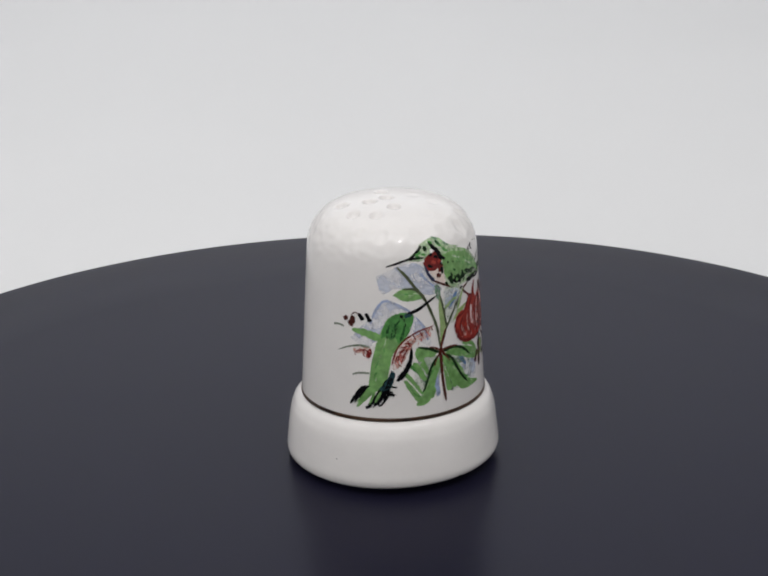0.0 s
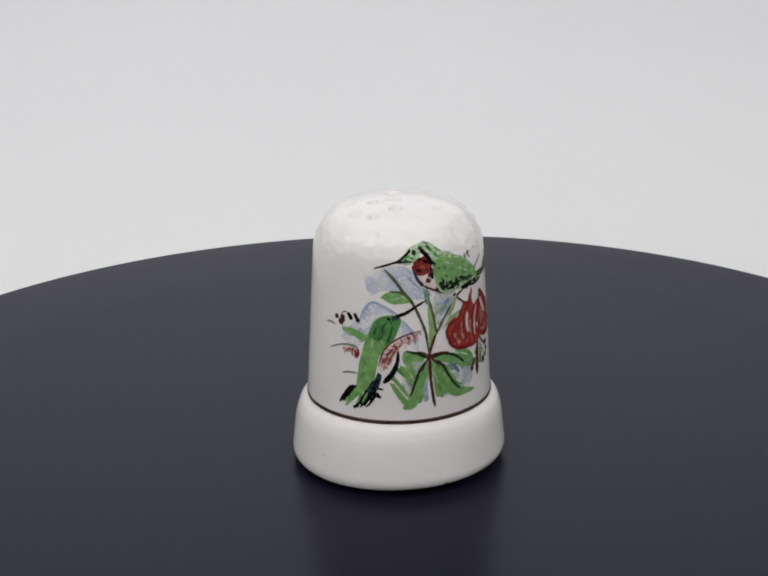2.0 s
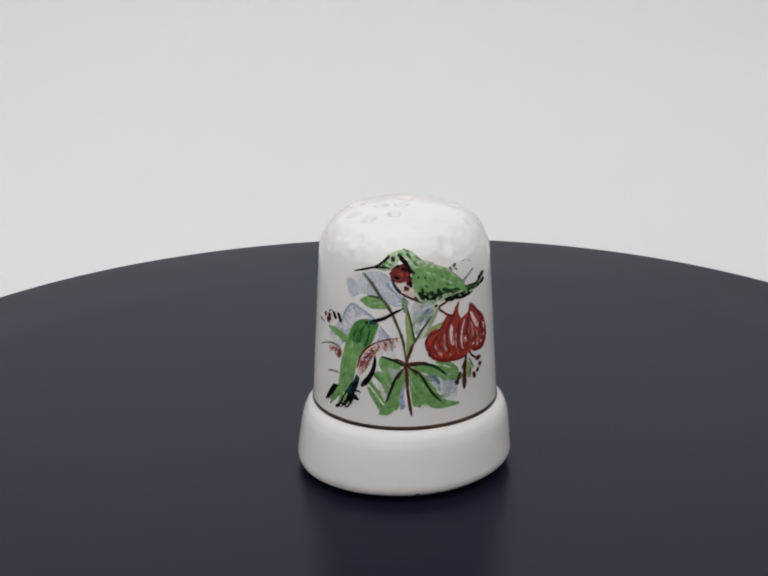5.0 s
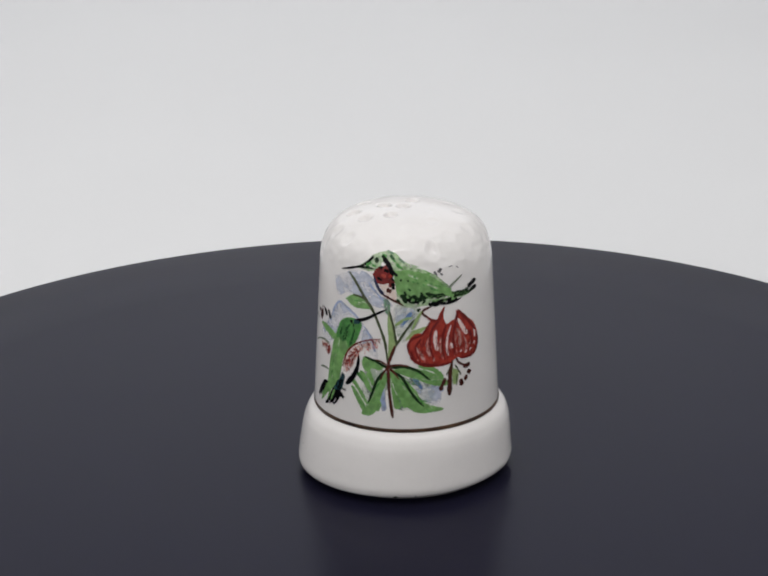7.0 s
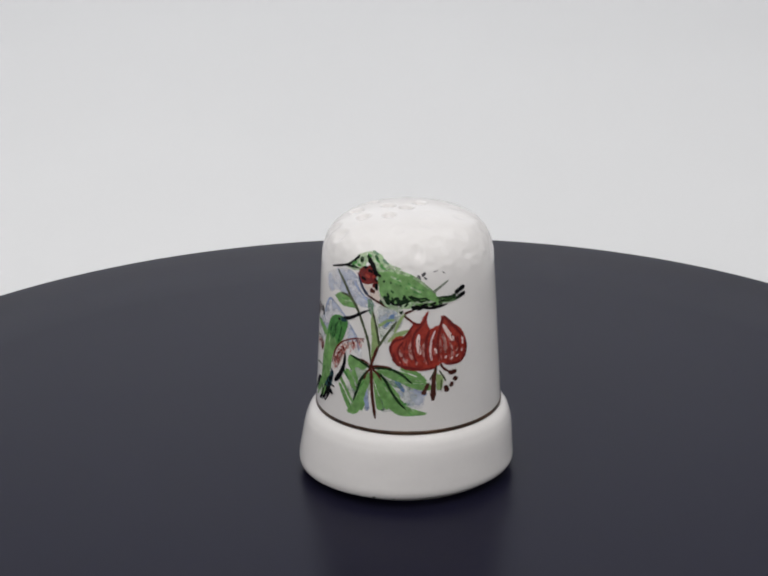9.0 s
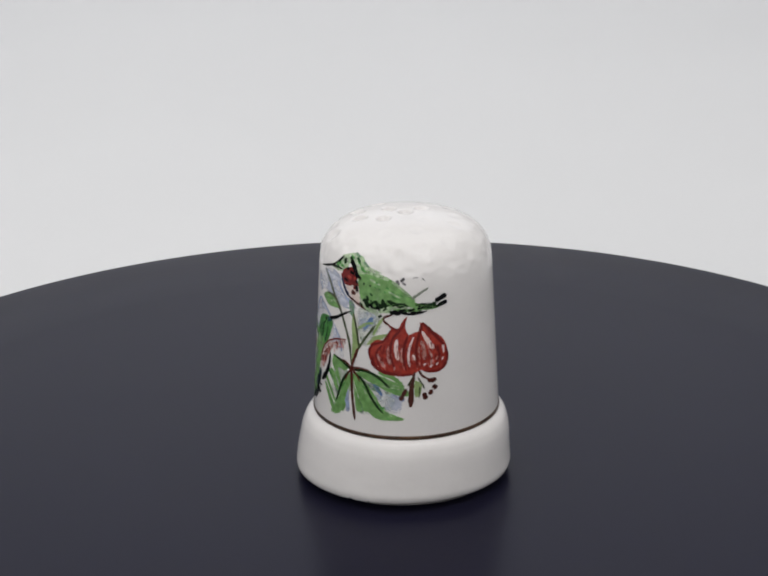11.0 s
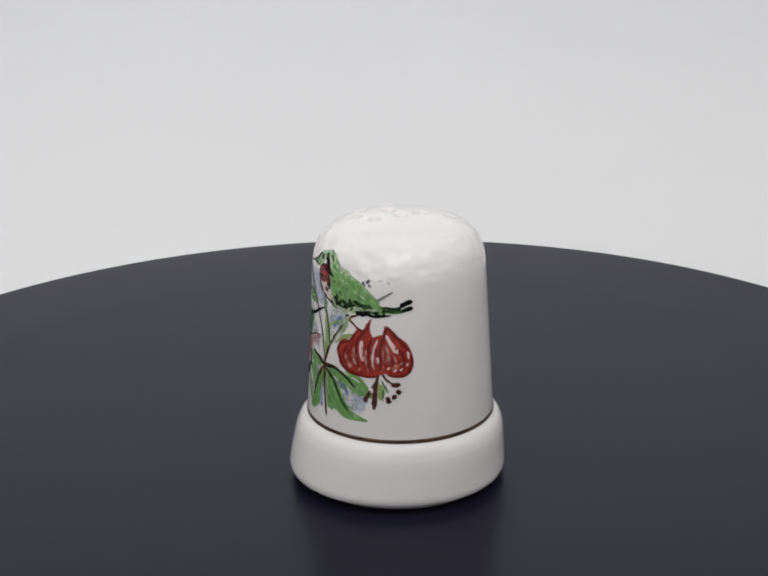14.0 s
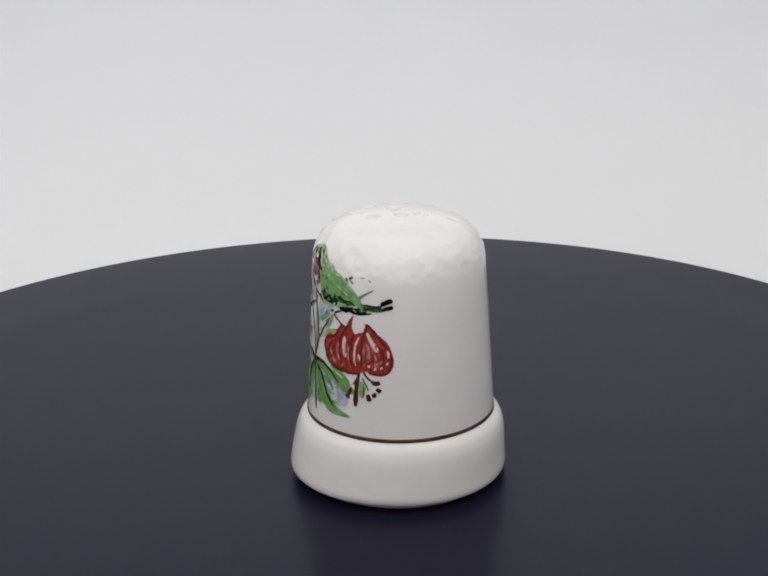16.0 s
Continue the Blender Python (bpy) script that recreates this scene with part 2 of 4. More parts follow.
def painted(name, parent, layer, label, shapes):
    """Glaze painting as thin raised paint: each shape is (colour, width, end width, points); width 0 fills an outline."""
    bm = bmesh.new()
    keys = []
    for colour, w0, w1, points in shapes:
        if colour not in keys:
            keys.append(colour)
        sub = bmesh.new()
        flat = [(az * 0.15, z) for az, z in points]      # 0.15 mm of wall to a degree
        if w0 == 0:
            line = spline(flat + flat[:1], 9)[:-1]
            sub.faces.new([sub.verts.new((p.x + 0.05 * noise.noise((p.x * 6, p.y * 6, 1)) + 0.035 * noise.noise((p.x * 17, p.y * 17, 3)), p.y + 0.05 * noise.noise((p.x * 6, p.y * 6, 7)) + 0.035 * noise.noise((p.x * 17, p.y * 17, 9)), 0)) for p in line])
            bmesh.ops.triangulate(sub, faces=sub.faces[:])
        else:
            line = spline(flat, 10)
            n = len(line)
            sides = []
            for i, p in enumerate(line):
                d = (line[min(i + 1, n - 1)] - line[max(i - 1, 0)]).normalized()
                u = i / (n - 1)
                w = (w0 + (w1 - w0) * u) * 0.54 * (1 + 0.45 * noise.noise((p.x * 7, p.y * 7, layer)))
                w *= min(1.0, 0.45 + 4 * u, 0.45 + 4 * (1 - u))
                side = Vector((-d.y, d.x)) * w
                sides.append((sub.verts.new((p.x + side.x, p.y + side.y, 0)), sub.verts.new((p.x - side.x, p.y - side.y, 0))))
            for (a, b), (c, d) in zip(sides, sides[1:]):
                sub.faces.new((a, b, d, c))
        for axis in (0, 1):
            vals = [v.co[axis] for v in sub.verts]
            cut = math.floor(min(vals) / 0.35) * 0.35 + 0.35
            while cut < max(vals):
                normal = (1, 0, 0) if axis == 0 else (0, 1, 0)
                bmesh.ops.bisect_plane(sub, geom=sub.verts[:] + sub.edges[:] + sub.faces[:], plane_co=(cut * normal[0], cut * normal[1], 0), plane_no=normal)
                cut += 0.35
        lift = 0.010 + 0.007 * layer
        made = {v: bm.verts.new(on_wall(v.co.x / 0.15, v.co.y, lift)) for v in sub.verts}
        for f in sub.faces:
            ring = [made[v] for v in f.verts]
            face = bm.faces.new(ring)
            face.normal_update()
            c = face.calc_center_median()
            if face.normal.dot(Vector((c.x, c.y, 0))) < 0:
                face.normal_flip()
            face.material_index = keys.index(colour)
        sub.free()
    ob = part(name, bm, [PAINT[k] for k in keys], parent, label)
    return ob


def dashes(path, count, spread, length, width, colours, slant):
    """Short brush dashes strewn along a line on the wall; sizes in millimetres, slant in degrees from the horizontal."""
    made = []
    for _ in range(count):
        u = random.random() * (len(path) - 1)
        k = int(u)
        (a0, z0), (a1, z1) = path[k], path[k + 1]
        az, z = a0 + (a1 - a0) * (u - k), z0 + (z1 - z0) * (u - k) + random.uniform(-spread, spread)
        d, lean, w = random.uniform(*length), radians(random.uniform(*slant)), random.uniform(*width)
        made.append((random.choice(colours), w, 0.6 * w, [(az, z), (az + d * math.cos(lean) / 0.15, z - d * math.sin(lean))]))
    return made


thimble = tagged(new("thimble"), "white porcelain thimble painted with hummingbirds and lily on dark turntable", "thimble")
part("body", thimble_body(), PORCELAIN, thimble, "white porcelain tapered wall with pitted rounded top")
part("foot_rim", thimble_foot(), PORCELAIN, thimble, "flared white porcelain foot rim")


def gold_line():
    rows = [(8.99, 6.03), (9.05, 6.07), (9.07, 6.15), (9.065, 6.3), (9.04, 6.38), (8.98, 6.41)]

    def slanted(p):
        return p[0], p[1], p[2] + 0.10 * MM * math.cos(math.atan2(p[1], p[0]) + 0.3)
    return lathe([(r * MM, z * MM) for r, z in rows], 256, slanted)


part("gold_line", gold_line(), GOLD, thimble, "thin worn brown gold line")

wash = painted("blue_wash", thimble, 1, "pale blue watercolour wash", [
    ("blue", 0, 0, [(-120.7, 14.40), (-119.1, 16.61), (-111.5, 18.12), (-102.8, 17.65), (-93.4, 16.81), (-83.8, 15.18), (-81.4, 13.41), (-91.1, 14.35), (-100.4, 15.92), (-109.7, 15.46), (-117.6, 13.95)]),
    ("blue", 0, 0, [(-116.5, 20.36), (-106.3, 21.07), (-96.6, 21.61), (-86.7, 21.28), (-80.1, 19.86), (-71.8, 18.70), (-80.4, 18.36), (-90.5, 18.78), (-103.3, 19.22), (-112.7, 18.76)]),
    ("blue", 0, 0, [(-133.0, 14.17), (-125.6, 15.59), (-119.1, 16.27), (-117.6, 14.44), (-120.7, 13.43), (-126.6, 13.63)]),
    ("blue", 0, 0, [(-70.7, 18.46), (-59.8, 18.44), (-57.4, 17.70), (-64.3, 16.52), (-69.6, 17.11)])])
painted("blue_wash", thimble, 1, "pale blue watercolour wash", [
    ("blue", 0, 0, [(-61.9, 11.85), (-55.9, 11.60), (-50.5, 10.72), (-42.0, 10.35), (-42.8, 8.79), (-50.5, 9.05), (-56.5, 10.23)]),
    ("mint", 0, 0, [(-90.5, 12.44), (-84.5, 12.14), (-79.7, 11.03), (-82.8, 9.58), (-85.9, 8.61), (-92.4, 10.08)]),
    ("mint", 0, 0, [(-65.0, 11.48), (-60.1, 10.80), (-56.5, 9.74), (-61.9, 9.56), (-66.2, 10.24)]),
    ("blue", 0, 0, [(-81.0, 10.40), (-77.0, 10.61), (-75.6, 8.58), (-78.8, 8.29)]),
    ("mint", 0, 0, [(-62.0, 17.32), (-57.3, 18.07), (-53.9, 17.60), (-58.2, 16.53), (-62.0, 16.50)])])
painted("mint_wash", thimble, 0, "pale mint watercolour wash", [
    ("mint", 0, 0, [(-72.0, 17.94), (-69.5, 18.73), (-62.6, 18.97), (-55.4, 18.69), (-53.3, 17.62), (-58.3, 16.29), (-63.8, 15.13), (-68.1, 15.59)]),
    ("mint", 0, 0, [(-89.4, 12.56), (-80.6, 12.40), (-73.6, 11.94), (-75.4, 10.15), (-78.4, 8.32), (-85.6, 9.33), (-90.6, 10.76)]),
    ("mint", 0, 0, [(-69.3, 11.99), (-60.2, 11.65), (-52.4, 11.32), (-45.1, 10.15), (-48.9, 8.93), (-58.5, 8.61), (-67.4, 8.39), (-70.5, 10.22)])])
painted("wash_edge", wash, 2, "darker blue brush edge", [
    ("dusk", 0.24, 0.19, [(-120.1, 15.77), (-116.6, 17.16), (-110.9, 18.07), (-101.8, 17.64), (-92.4, 16.79)]),
    ("dusk", 0.15, 0.24, [(-90.9, 16.38), (-85.8, 15.32), (-83.0, 13.99)]),
    ("dusk", 0.24, 0.15, [(-88.2, 20.65), (-82.2, 19.71), (-74.5, 18.68)]),
    ("deep_blue", 0.44, 0.19, [(-59.9, 18.06), (-63.2, 17.37), (-65.6, 16.75)]),
    ("dusk", 0.34, 0.24, [(-78.5, 10.29), (-77.4, 9.29), (-77.2, 8.25)]),
    ("deep_blue", 0.39, 0.24, [(-58.9, 11.68), (-55.9, 11.11), (-53.5, 10.43)])])
low = painted("hummingbird", thimble, 3, "bright green painted hummingbird in flight", [
    ("green", 0, 0, [(-116.0, 13.97), (-118.5, 12.48), (-120.1, 10.99), (-121.0, 9.50), (-117.9, 9.05), (-113.0, 9.49), (-109.4, 10.34), (-107.8, 11.56), (-105.9, 12.78), (-100.6, 13.98), (-95.8, 14.90), (-93.1, 16.23), (-97.2, 16.85), (-103.5, 16.85), (-108.8, 16.38), (-111.9, 15.55)]),
    ("green", 0.39, 0.87, [(-132.4, 15.06), (-124.0, 14.89), (-112.9, 14.38)]),
    ("green", 0.58, 0.29, [(-116.7, 9.55), (-122.3, 8.59), (-128.6, 7.37)])])
painted("head", low, 4, "darker mottled green head", [
    ("leaf_dark", 0, 0, [(-113.5, 14.38), (-111.6, 15.60), (-108.1, 16.38), (-102.8, 16.85), (-96.5, 16.90), (-92.4, 16.51), (-94.2, 15.46), (-97.4, 14.44), (-101.8, 13.89), (-104.2, 14.48), (-107.3, 14.29), (-109.8, 14.58)]),
    ("leaf_shade", 0.24, 0.15, [(-106.7, 14.49), (-104.8, 15.45), (-101.0, 16.31)]),
    ("leaf_shade", 0.24, 0.15, [(-101.2, 14.13), (-99.3, 14.94), (-97.9, 15.90)]),
    ("leaf_shade", 0.19, 0.15, [(-109.8, 14.88), (-107.6, 15.75)])])
painted("eye", low, 5, "", [
    ("ink", 0.39, 0.29, [(-101.3, 16.60), (-99.1, 16.54)]),
    ("teal", 0.44, 0.24, [(-98.5, 16.63), (-93.4, 16.62)])])
painted("beak", low, 5, "thin black beak", [
    ("ink", 0.44, 0.15, [(-97.2, 16.61), (-93.4, 16.91), (-88.8, 17.17), (-81.9, 17.78), (-75.4, 18.28)])])
painted("wing", low, 4, "pale red brushed wing", [
    ("wing_pink", 0, 0, [(-106.0, 11.95), (-103.1, 13.21), (-97.5, 14.05), (-91.1, 14.69), (-84.5, 15.05), (-79.3, 15.31), (-83.2, 14.58), (-90.5, 14.05), (-95.1, 13.34), (-98.3, 12.25), (-102.3, 11.45), (-105.7, 11.37)]),
    ("wing_pink", 0, 0, [(-131.6, 13.18), (-123.9, 13.53), (-119.8, 13.34), (-120.1, 12.46), (-122.3, 12.28), (-125.5, 12.77), (-130.5, 12.76)])])
painted("feather_line", low, 5, "dark red feather lines", [
    ("maroon", 0.17, 0.12, [(-106.6, 11.86), (-103.4, 13.31), (-97.4, 14.34), (-89.1, 15.00), (-79.3, 15.35)]),
    ("maroon", 0.12, 0.10, [(-103.2, 12.14), (-100.0, 13.19), (-95.6, 13.73)]),
    ("maroon", 0.12, 0.10, [(-100.8, 11.93), (-97.6, 13.07), (-92.4, 14.18)]),
    ("maroon", 0.12, 0.10, [(-105.0, 12.05), (-102.0, 12.33)]),
    ("maroon", 0.12, 0.10, [(-104.1, 12.54), (-100.1, 12.80)]),
    ("maroon", 0.12, 0.10, [(-102.5, 13.02), (-98.2, 13.28)]),
    ("maroon", 0.12, 0.10, [(-100.6, 13.49), (-96.3, 13.64)]),
    ("maroon", 0.12, 0.10, [(-98.1, 13.86), (-94.4, 13.91)]),
    ("maroon", 0.12, 0.10, [(-83.9, 14.69), (-84.8, 15.10)]),
    ("maroon", 0.12, 0.10, [(-95.0, 13.63), (-96.8, 14.23)]),
    ("maroon", 0.12, 0.10, [(-91.2, 14.16), (-93.0, 14.67)])])
painted("feather_line", low, 5, "dark red feather lines", [
    ("maroon", 0.12, 0.10, [(-87.2, 14.47), (-88.5, 14.93)]),
    ("maroon", 0.34, 0.44, [(-120.1, 13.34), (-120.7, 12.84), (-122.0, 12.43)]),
    ("maroon", 0.12, 0.15, [(-129.5, 12.98), (-124.9, 13.17), (-121.1, 13.03)]),
    ("grey_green", 0.10, 0.24, [(-142.4, 12.76), (-135.0, 13.28), (-127.2, 13.57), (-120.4, 13.48)])])
painted("dark_wing", low, 6, "black wing edge", [
    ("ink", 0.26, 0.56, [(-94.1, 13.42), (-94.9, 12.21), (-98.1, 11.12), (-103.3, 10.18)])])
painted("tail", low, 6, "black and teal tail feathers", [
    ("teal", 0, 0, [(-106.9, 11.27), (-104.5, 10.87), (-107.0, 9.60), (-111.8, 9.20), (-114.3, 9.38), (-110.0, 10.19)]),
    ("ink", 0.44, 0.29, [(-120.4, 9.56), (-126.1, 9.11), (-129.3, 8.45), (-133.0, 7.61)]),
    ("ink", 0, 0, [(-118.6, 7.75), (-116.1, 8.67), (-111.8, 9.39), (-107.9, 9.99), (-107.0, 9.50), (-110.7, 8.81), (-113.7, 8.00)]),
    ("green", 0.15, 0.10, [(-113.7, 8.79), (-116.7, 7.97)]),
    ("ink", 0.24, 0.29, [(-126.4, 9.36), (-121.7, 9.54)]),
    ("ink", 0.53, 0.29, [(-106.3, 10.48), (-113.1, 9.19), (-118.0, 8.16), (-121.7, 7.41)]),
    ("ink", 0.39, 0.24, [(-108.5, 9.70), (-111.3, 8.80), (-116.7, 7.67)]),
    ("ink", 0.29, 0.15, [(-110.6, 9.10), (-111.3, 8.11)])])
painted("tail", low, 6, "black and teal tail feathers", [
    ("ink", 0.29, 0.15, [(-111.3, 8.90), (-107.1, 8.81), (-104.3, 8.81)]),
    ("ink", 0.34, 0.19, [(-122.9, 7.39), (-119.2, 7.60)]),
    ("ink", 0.24, 0.34, [(-114.3, 8.79), (-118.0, 7.86)]),
    ("ink", 0.24, 0.15, [(-127.7, 9.03), (-129.0, 8.26)]),
    ("ink", 0.39, 0.44, [(-109.4, 10.29), (-111.8, 9.49)]),
    ("ink", 0.24, 0.15, [(-124.8, 8.89), (-126.7, 8.16)]),
    ("ink", 0.24, 0.15, [(-115.5, 8.18), (-114.3, 7.60)]),
    ("ink", 0.29, 0.19, [(-108.2, 9.30), (-109.5, 8.51)]),
    ("ink", 0.19, 0.15, [(-107.0, 9.60), (-103.4, 9.54)])])
painted("ink_tick", thimble, 3, "small brown and black brush marks", [
    ("grey_green", 0.19, 0.15, [(-146.3, 15.23), (-141.9, 15.33), (-138.1, 15.20)]),
    ("grey_green", 0.19, 0.19, [(-131.8, 10.57), (-127.1, 10.82), (-120.4, 10.89)]),
    ("brown_ink", 0.44, 0.44, [(-138.5, 15.97), (-135.6, 16.20)]),
    ("brown_ink", 0.44, 0.73, [(-132.1, 16.43), (-132.4, 15.89), (-134.5, 15.45)]),
    ("ink", 0.34, 0.44, [(-128.3, 16.71), (-126.3, 16.40), (-125.0, 16.09)]),
    ("ink", 0.34, 0.39, [(-123.3, 16.79), (-121.7, 16.43), (-120.1, 15.96)]),
    ("brown_ink", 0.10, 0.10, [(-133.1, 16.50), (-130.4, 16.76), (-127.6, 16.62)])])
stem = painted("stem", thimble, 4, "thin olive and brown flower stem", [
    ("olive", 0.29, 0.24, [(-102.8, 21.24), (-96.8, 20.34), (-90.5, 19.11), (-84.6, 17.98), (-80.1, 16.54), (-76.5, 14.98), (-74.8, 13.07)]),
    ("stem_brown", 0.24, 0.29, [(-74.6, 12.68), (-74.4, 11.46), (-73.6, 9.97), (-72.5, 8.72), (-71.4, 7.56)]),
    ("stem_brown", 0.53, 0.53, [(-76.1, 12.56), (-73.7, 12.47)]),
    ("stem_brown", 0.29, 0.24, [(-74.9, 12.54), (-73.2, 13.49), (-69.9, 14.70)]),
    ("olive", 0.24, 0.19, [(-69.9, 14.70), (-65.1, 15.91), (-57.8, 17.42)])])
l = painted("leaf", thimble, 3, "flat green painted leaf", [
    ("green", 0, 0, [(-105.8, 18.63), (-100.7, 19.12), (-95.3, 19.26), (-90.5, 18.97), (-84.6, 18.31), (-90.6, 18.04), (-98.6, 18.04)])])
painted("vein", l, 5, "dark vein", [
    ("olive", 0.19, 0.19, [(-99.5, 19.16), (-92.1, 19.08), (-84.9, 18.36)])])
l = painted("leaf", thimble, 3, "flat green painted leaf", [
    ("olive_light", 0, 0, [(-74.3, 18.13), (-71.6, 16.76), (-68.8, 15.26), (-71.3, 13.95), (-74.5, 13.22), (-74.3, 15.35), (-75.1, 16.81)])])
painted("vein", l, 5, "dark vein", [
    ("olive", 0.24, 0.19, [(-73.7, 18.13), (-71.0, 16.51), (-69.2, 14.78)])])
l = painted("leaf", thimble, 3, "flat green painted leaf", [
    ("olive_light", 0, 0, [(-48.8, 16.65), (-53.6, 16.52), (-58.8, 16.24), (-63.8, 15.35), (-60.4, 15.45), (-56.0, 15.81)])])
painted("vein", l, 5, "dark vein", [
    ("olive_light", 0.24, 0.19, [(-53.2, 18.16), (-57.2, 17.11), (-59.5, 16.31)])])
l = painted("leaf", thimble, 3, "flat green painted leaf", [
    ("mint_dark", 0, 0, [(-77.7, 19.20), (-74.8, 19.27), (-73.3, 18.59), (-74.0, 17.75), (-76.6, 18.06)])])
l = painted("leaf", thimble, 3, "flat green painted leaf", [
    ("green", 0, 0, [(-76.5, 12.61), (-83.2, 13.21), (-89.9, 13.41), (-91.8, 12.63), (-88.7, 11.95), (-84.8, 12.34), (-80.2, 12.21)])])
painted("vein", l, 5, "dark vein", [
    ("ink_green", 0.29, 0.19, [(-75.2, 12.55), (-81.7, 13.05), (-89.9, 13.41)])])
l = painted("leaf", thimble, 3, "flat green painted leaf", [
    ("green", 0, 0, [(-77.1, 12.23), (-80.9, 11.53), (-84.0, 10.33), (-86.4, 9.01), (-91.6, 7.72), (-87.1, 7.53), (-82.9, 7.91), (-80.4, 8.68), (-77.9, 10.03), (-74.7, 11.46)])])
painted("vein", l, 5, "dark vein", [
    ("ink_green", 0.29, 0.19, [(-76.5, 12.27), (-81.5, 11.15), (-84.6, 9.84), (-87.0, 8.86)])])
l = painted("leaf", thimble, 3, "flat green painted leaf", [
    ("green", 0, 0, [(-73.4, 12.23), (-65.7, 11.68), (-58.2, 10.49), (-52.3, 9.09), (-39.7, 8.24), (-48.3, 8.03), (-57.5, 8.14), (-64.8, 9.05), (-70.1, 10.40)])])
painted("vein", l, 5, "dark vein", [
    ("ink_green", 0.29, 0.19, [(-73.4, 12.37), (-66.1, 11.69), (-61.3, 10.43), (-56.6, 9.35), (-52.4, 8.70)])])
l = painted("leaf", thimble, 3, "flat green painted leaf", [
    ("green", 0, 0, [(-73.1, 11.44), (-69.8, 10.15), (-66.8, 8.75), (-70.3, 8.58), (-71.8, 9.84)])])
l = painted("leaf", thimble, 3, "flat green painted leaf", [
    ("green", 0, 0, [(-72.1, 12.35), (-62.6, 12.68), (-51.9, 12.30), (-41.8, 11.59), (-35.4, 10.64), (-44.3, 10.61), (-55.8, 11.35), (-64.4, 11.85)])])
painted("vein", l, 5, "dark vein", [
    ("ink_green", 0.29, 0.19, [(-74.0, 12.53), (-64.3, 12.72), (-55.6, 12.23), (-48.7, 11.29)])])
l = painted("leaf", thimble, 3, "flat green painted leaf", [
    ("green", 0, 0, [(-93.3, 11.94), (-90.6, 11.76), (-86.4, 10.78), (-84.6, 9.99), (-88.8, 10.39)])])
l = painted("leaf", thimble, 3, "flat green painted leaf", [
    ("green", 0, 0, [(-99.7, 10.22), (-97.3, 10.15), (-92.4, 9.30), (-87.7, 8.12), (-90.1, 7.82), (-95.5, 8.98)])])
l = painted("leaf", thimble, 3, "flat green painted leaf", [
    ("green", 0, 0, [(-81.0, 9.57), (-78.6, 8.96), (-79.9, 8.18), (-82.3, 8.30)])])
painted("leaf_stroke", thimble, 2, "loose green brush strokes between the leaves", [
    ("green", 0.44, 0.29, [(-100.0, 11.13), (-93.5, 10.00), (-87.7, 8.71)]),
    ("leaf_dark", 0.34, 0.24, [(-96.9, 11.94), (-89.6, 10.77)]),
    ("green", 0.39, 0.24, [(-88.8, 12.52), (-85.2, 11.55)]),
    ("mint_dark", 0.44, 0.29, [(-90.8, 11.18), (-85.0, 9.78)]),
    ("green", 0.39, 0.44, [(-68.5, 9.91), (-67.3, 8.60)]),
    ("mint_dark", 0.29, 0.19, [(-85.1, 10.37), (-82.9, 8.95)]),
    ("green", 0.29, 0.24, [(-73.5, 12.10), (-70.4, 10.92)]),
    ("mint_dark", 0.29, 0.19, [(-65.5, 12.38), (-60.7, 11.72)]),
    ("olive_light", 0.29, 0.19, [(-69.9, 16.79), (-63.6, 17.41), (-59.3, 17.52)]),
    ("mint_dark", 0.34, 0.24, [(-53.4, 11.60), (-49.8, 10.69)]),
    ("green", 0.44, 0.39, [(-55.8, 12.78), (-46.6, 12.32), (-39.8, 11.42)])])
flower = painted("lily_flower", thimble, 4, "drooping dark red lily flower with streaked petals", [
    ("red", 0, 0, [(-62.2, 14.9), (-60.6, 15.55), (-57.0, 15.95), (-52.5, 16.0), (-50.5, 16.43), (-48.0, 17.10), (-51.7, 17.79), (-47.1, 17.38), (-43.4, 17.25), (-40.8, 17.91), (-37.8, 18.36), (-38.9, 17.49), (-37.1, 16.64), (-33.5, 16.81), (-29.4, 17.06), (-29.6, 17.81), (-26.3, 17.33), (-22.0, 16.9), (-16.0, 16.2), (-12.4, 15.2), (-12.0, 14.2), (-14.0, 13.3), (-18.4, 12.9), (-26.0, 12.94), (-30.3, 13.06), (-34.3, 12.66), (-43.7, 12.52), (-51.3, 12.67), (-58.3, 13.34), (-61.9, 14.09)])])
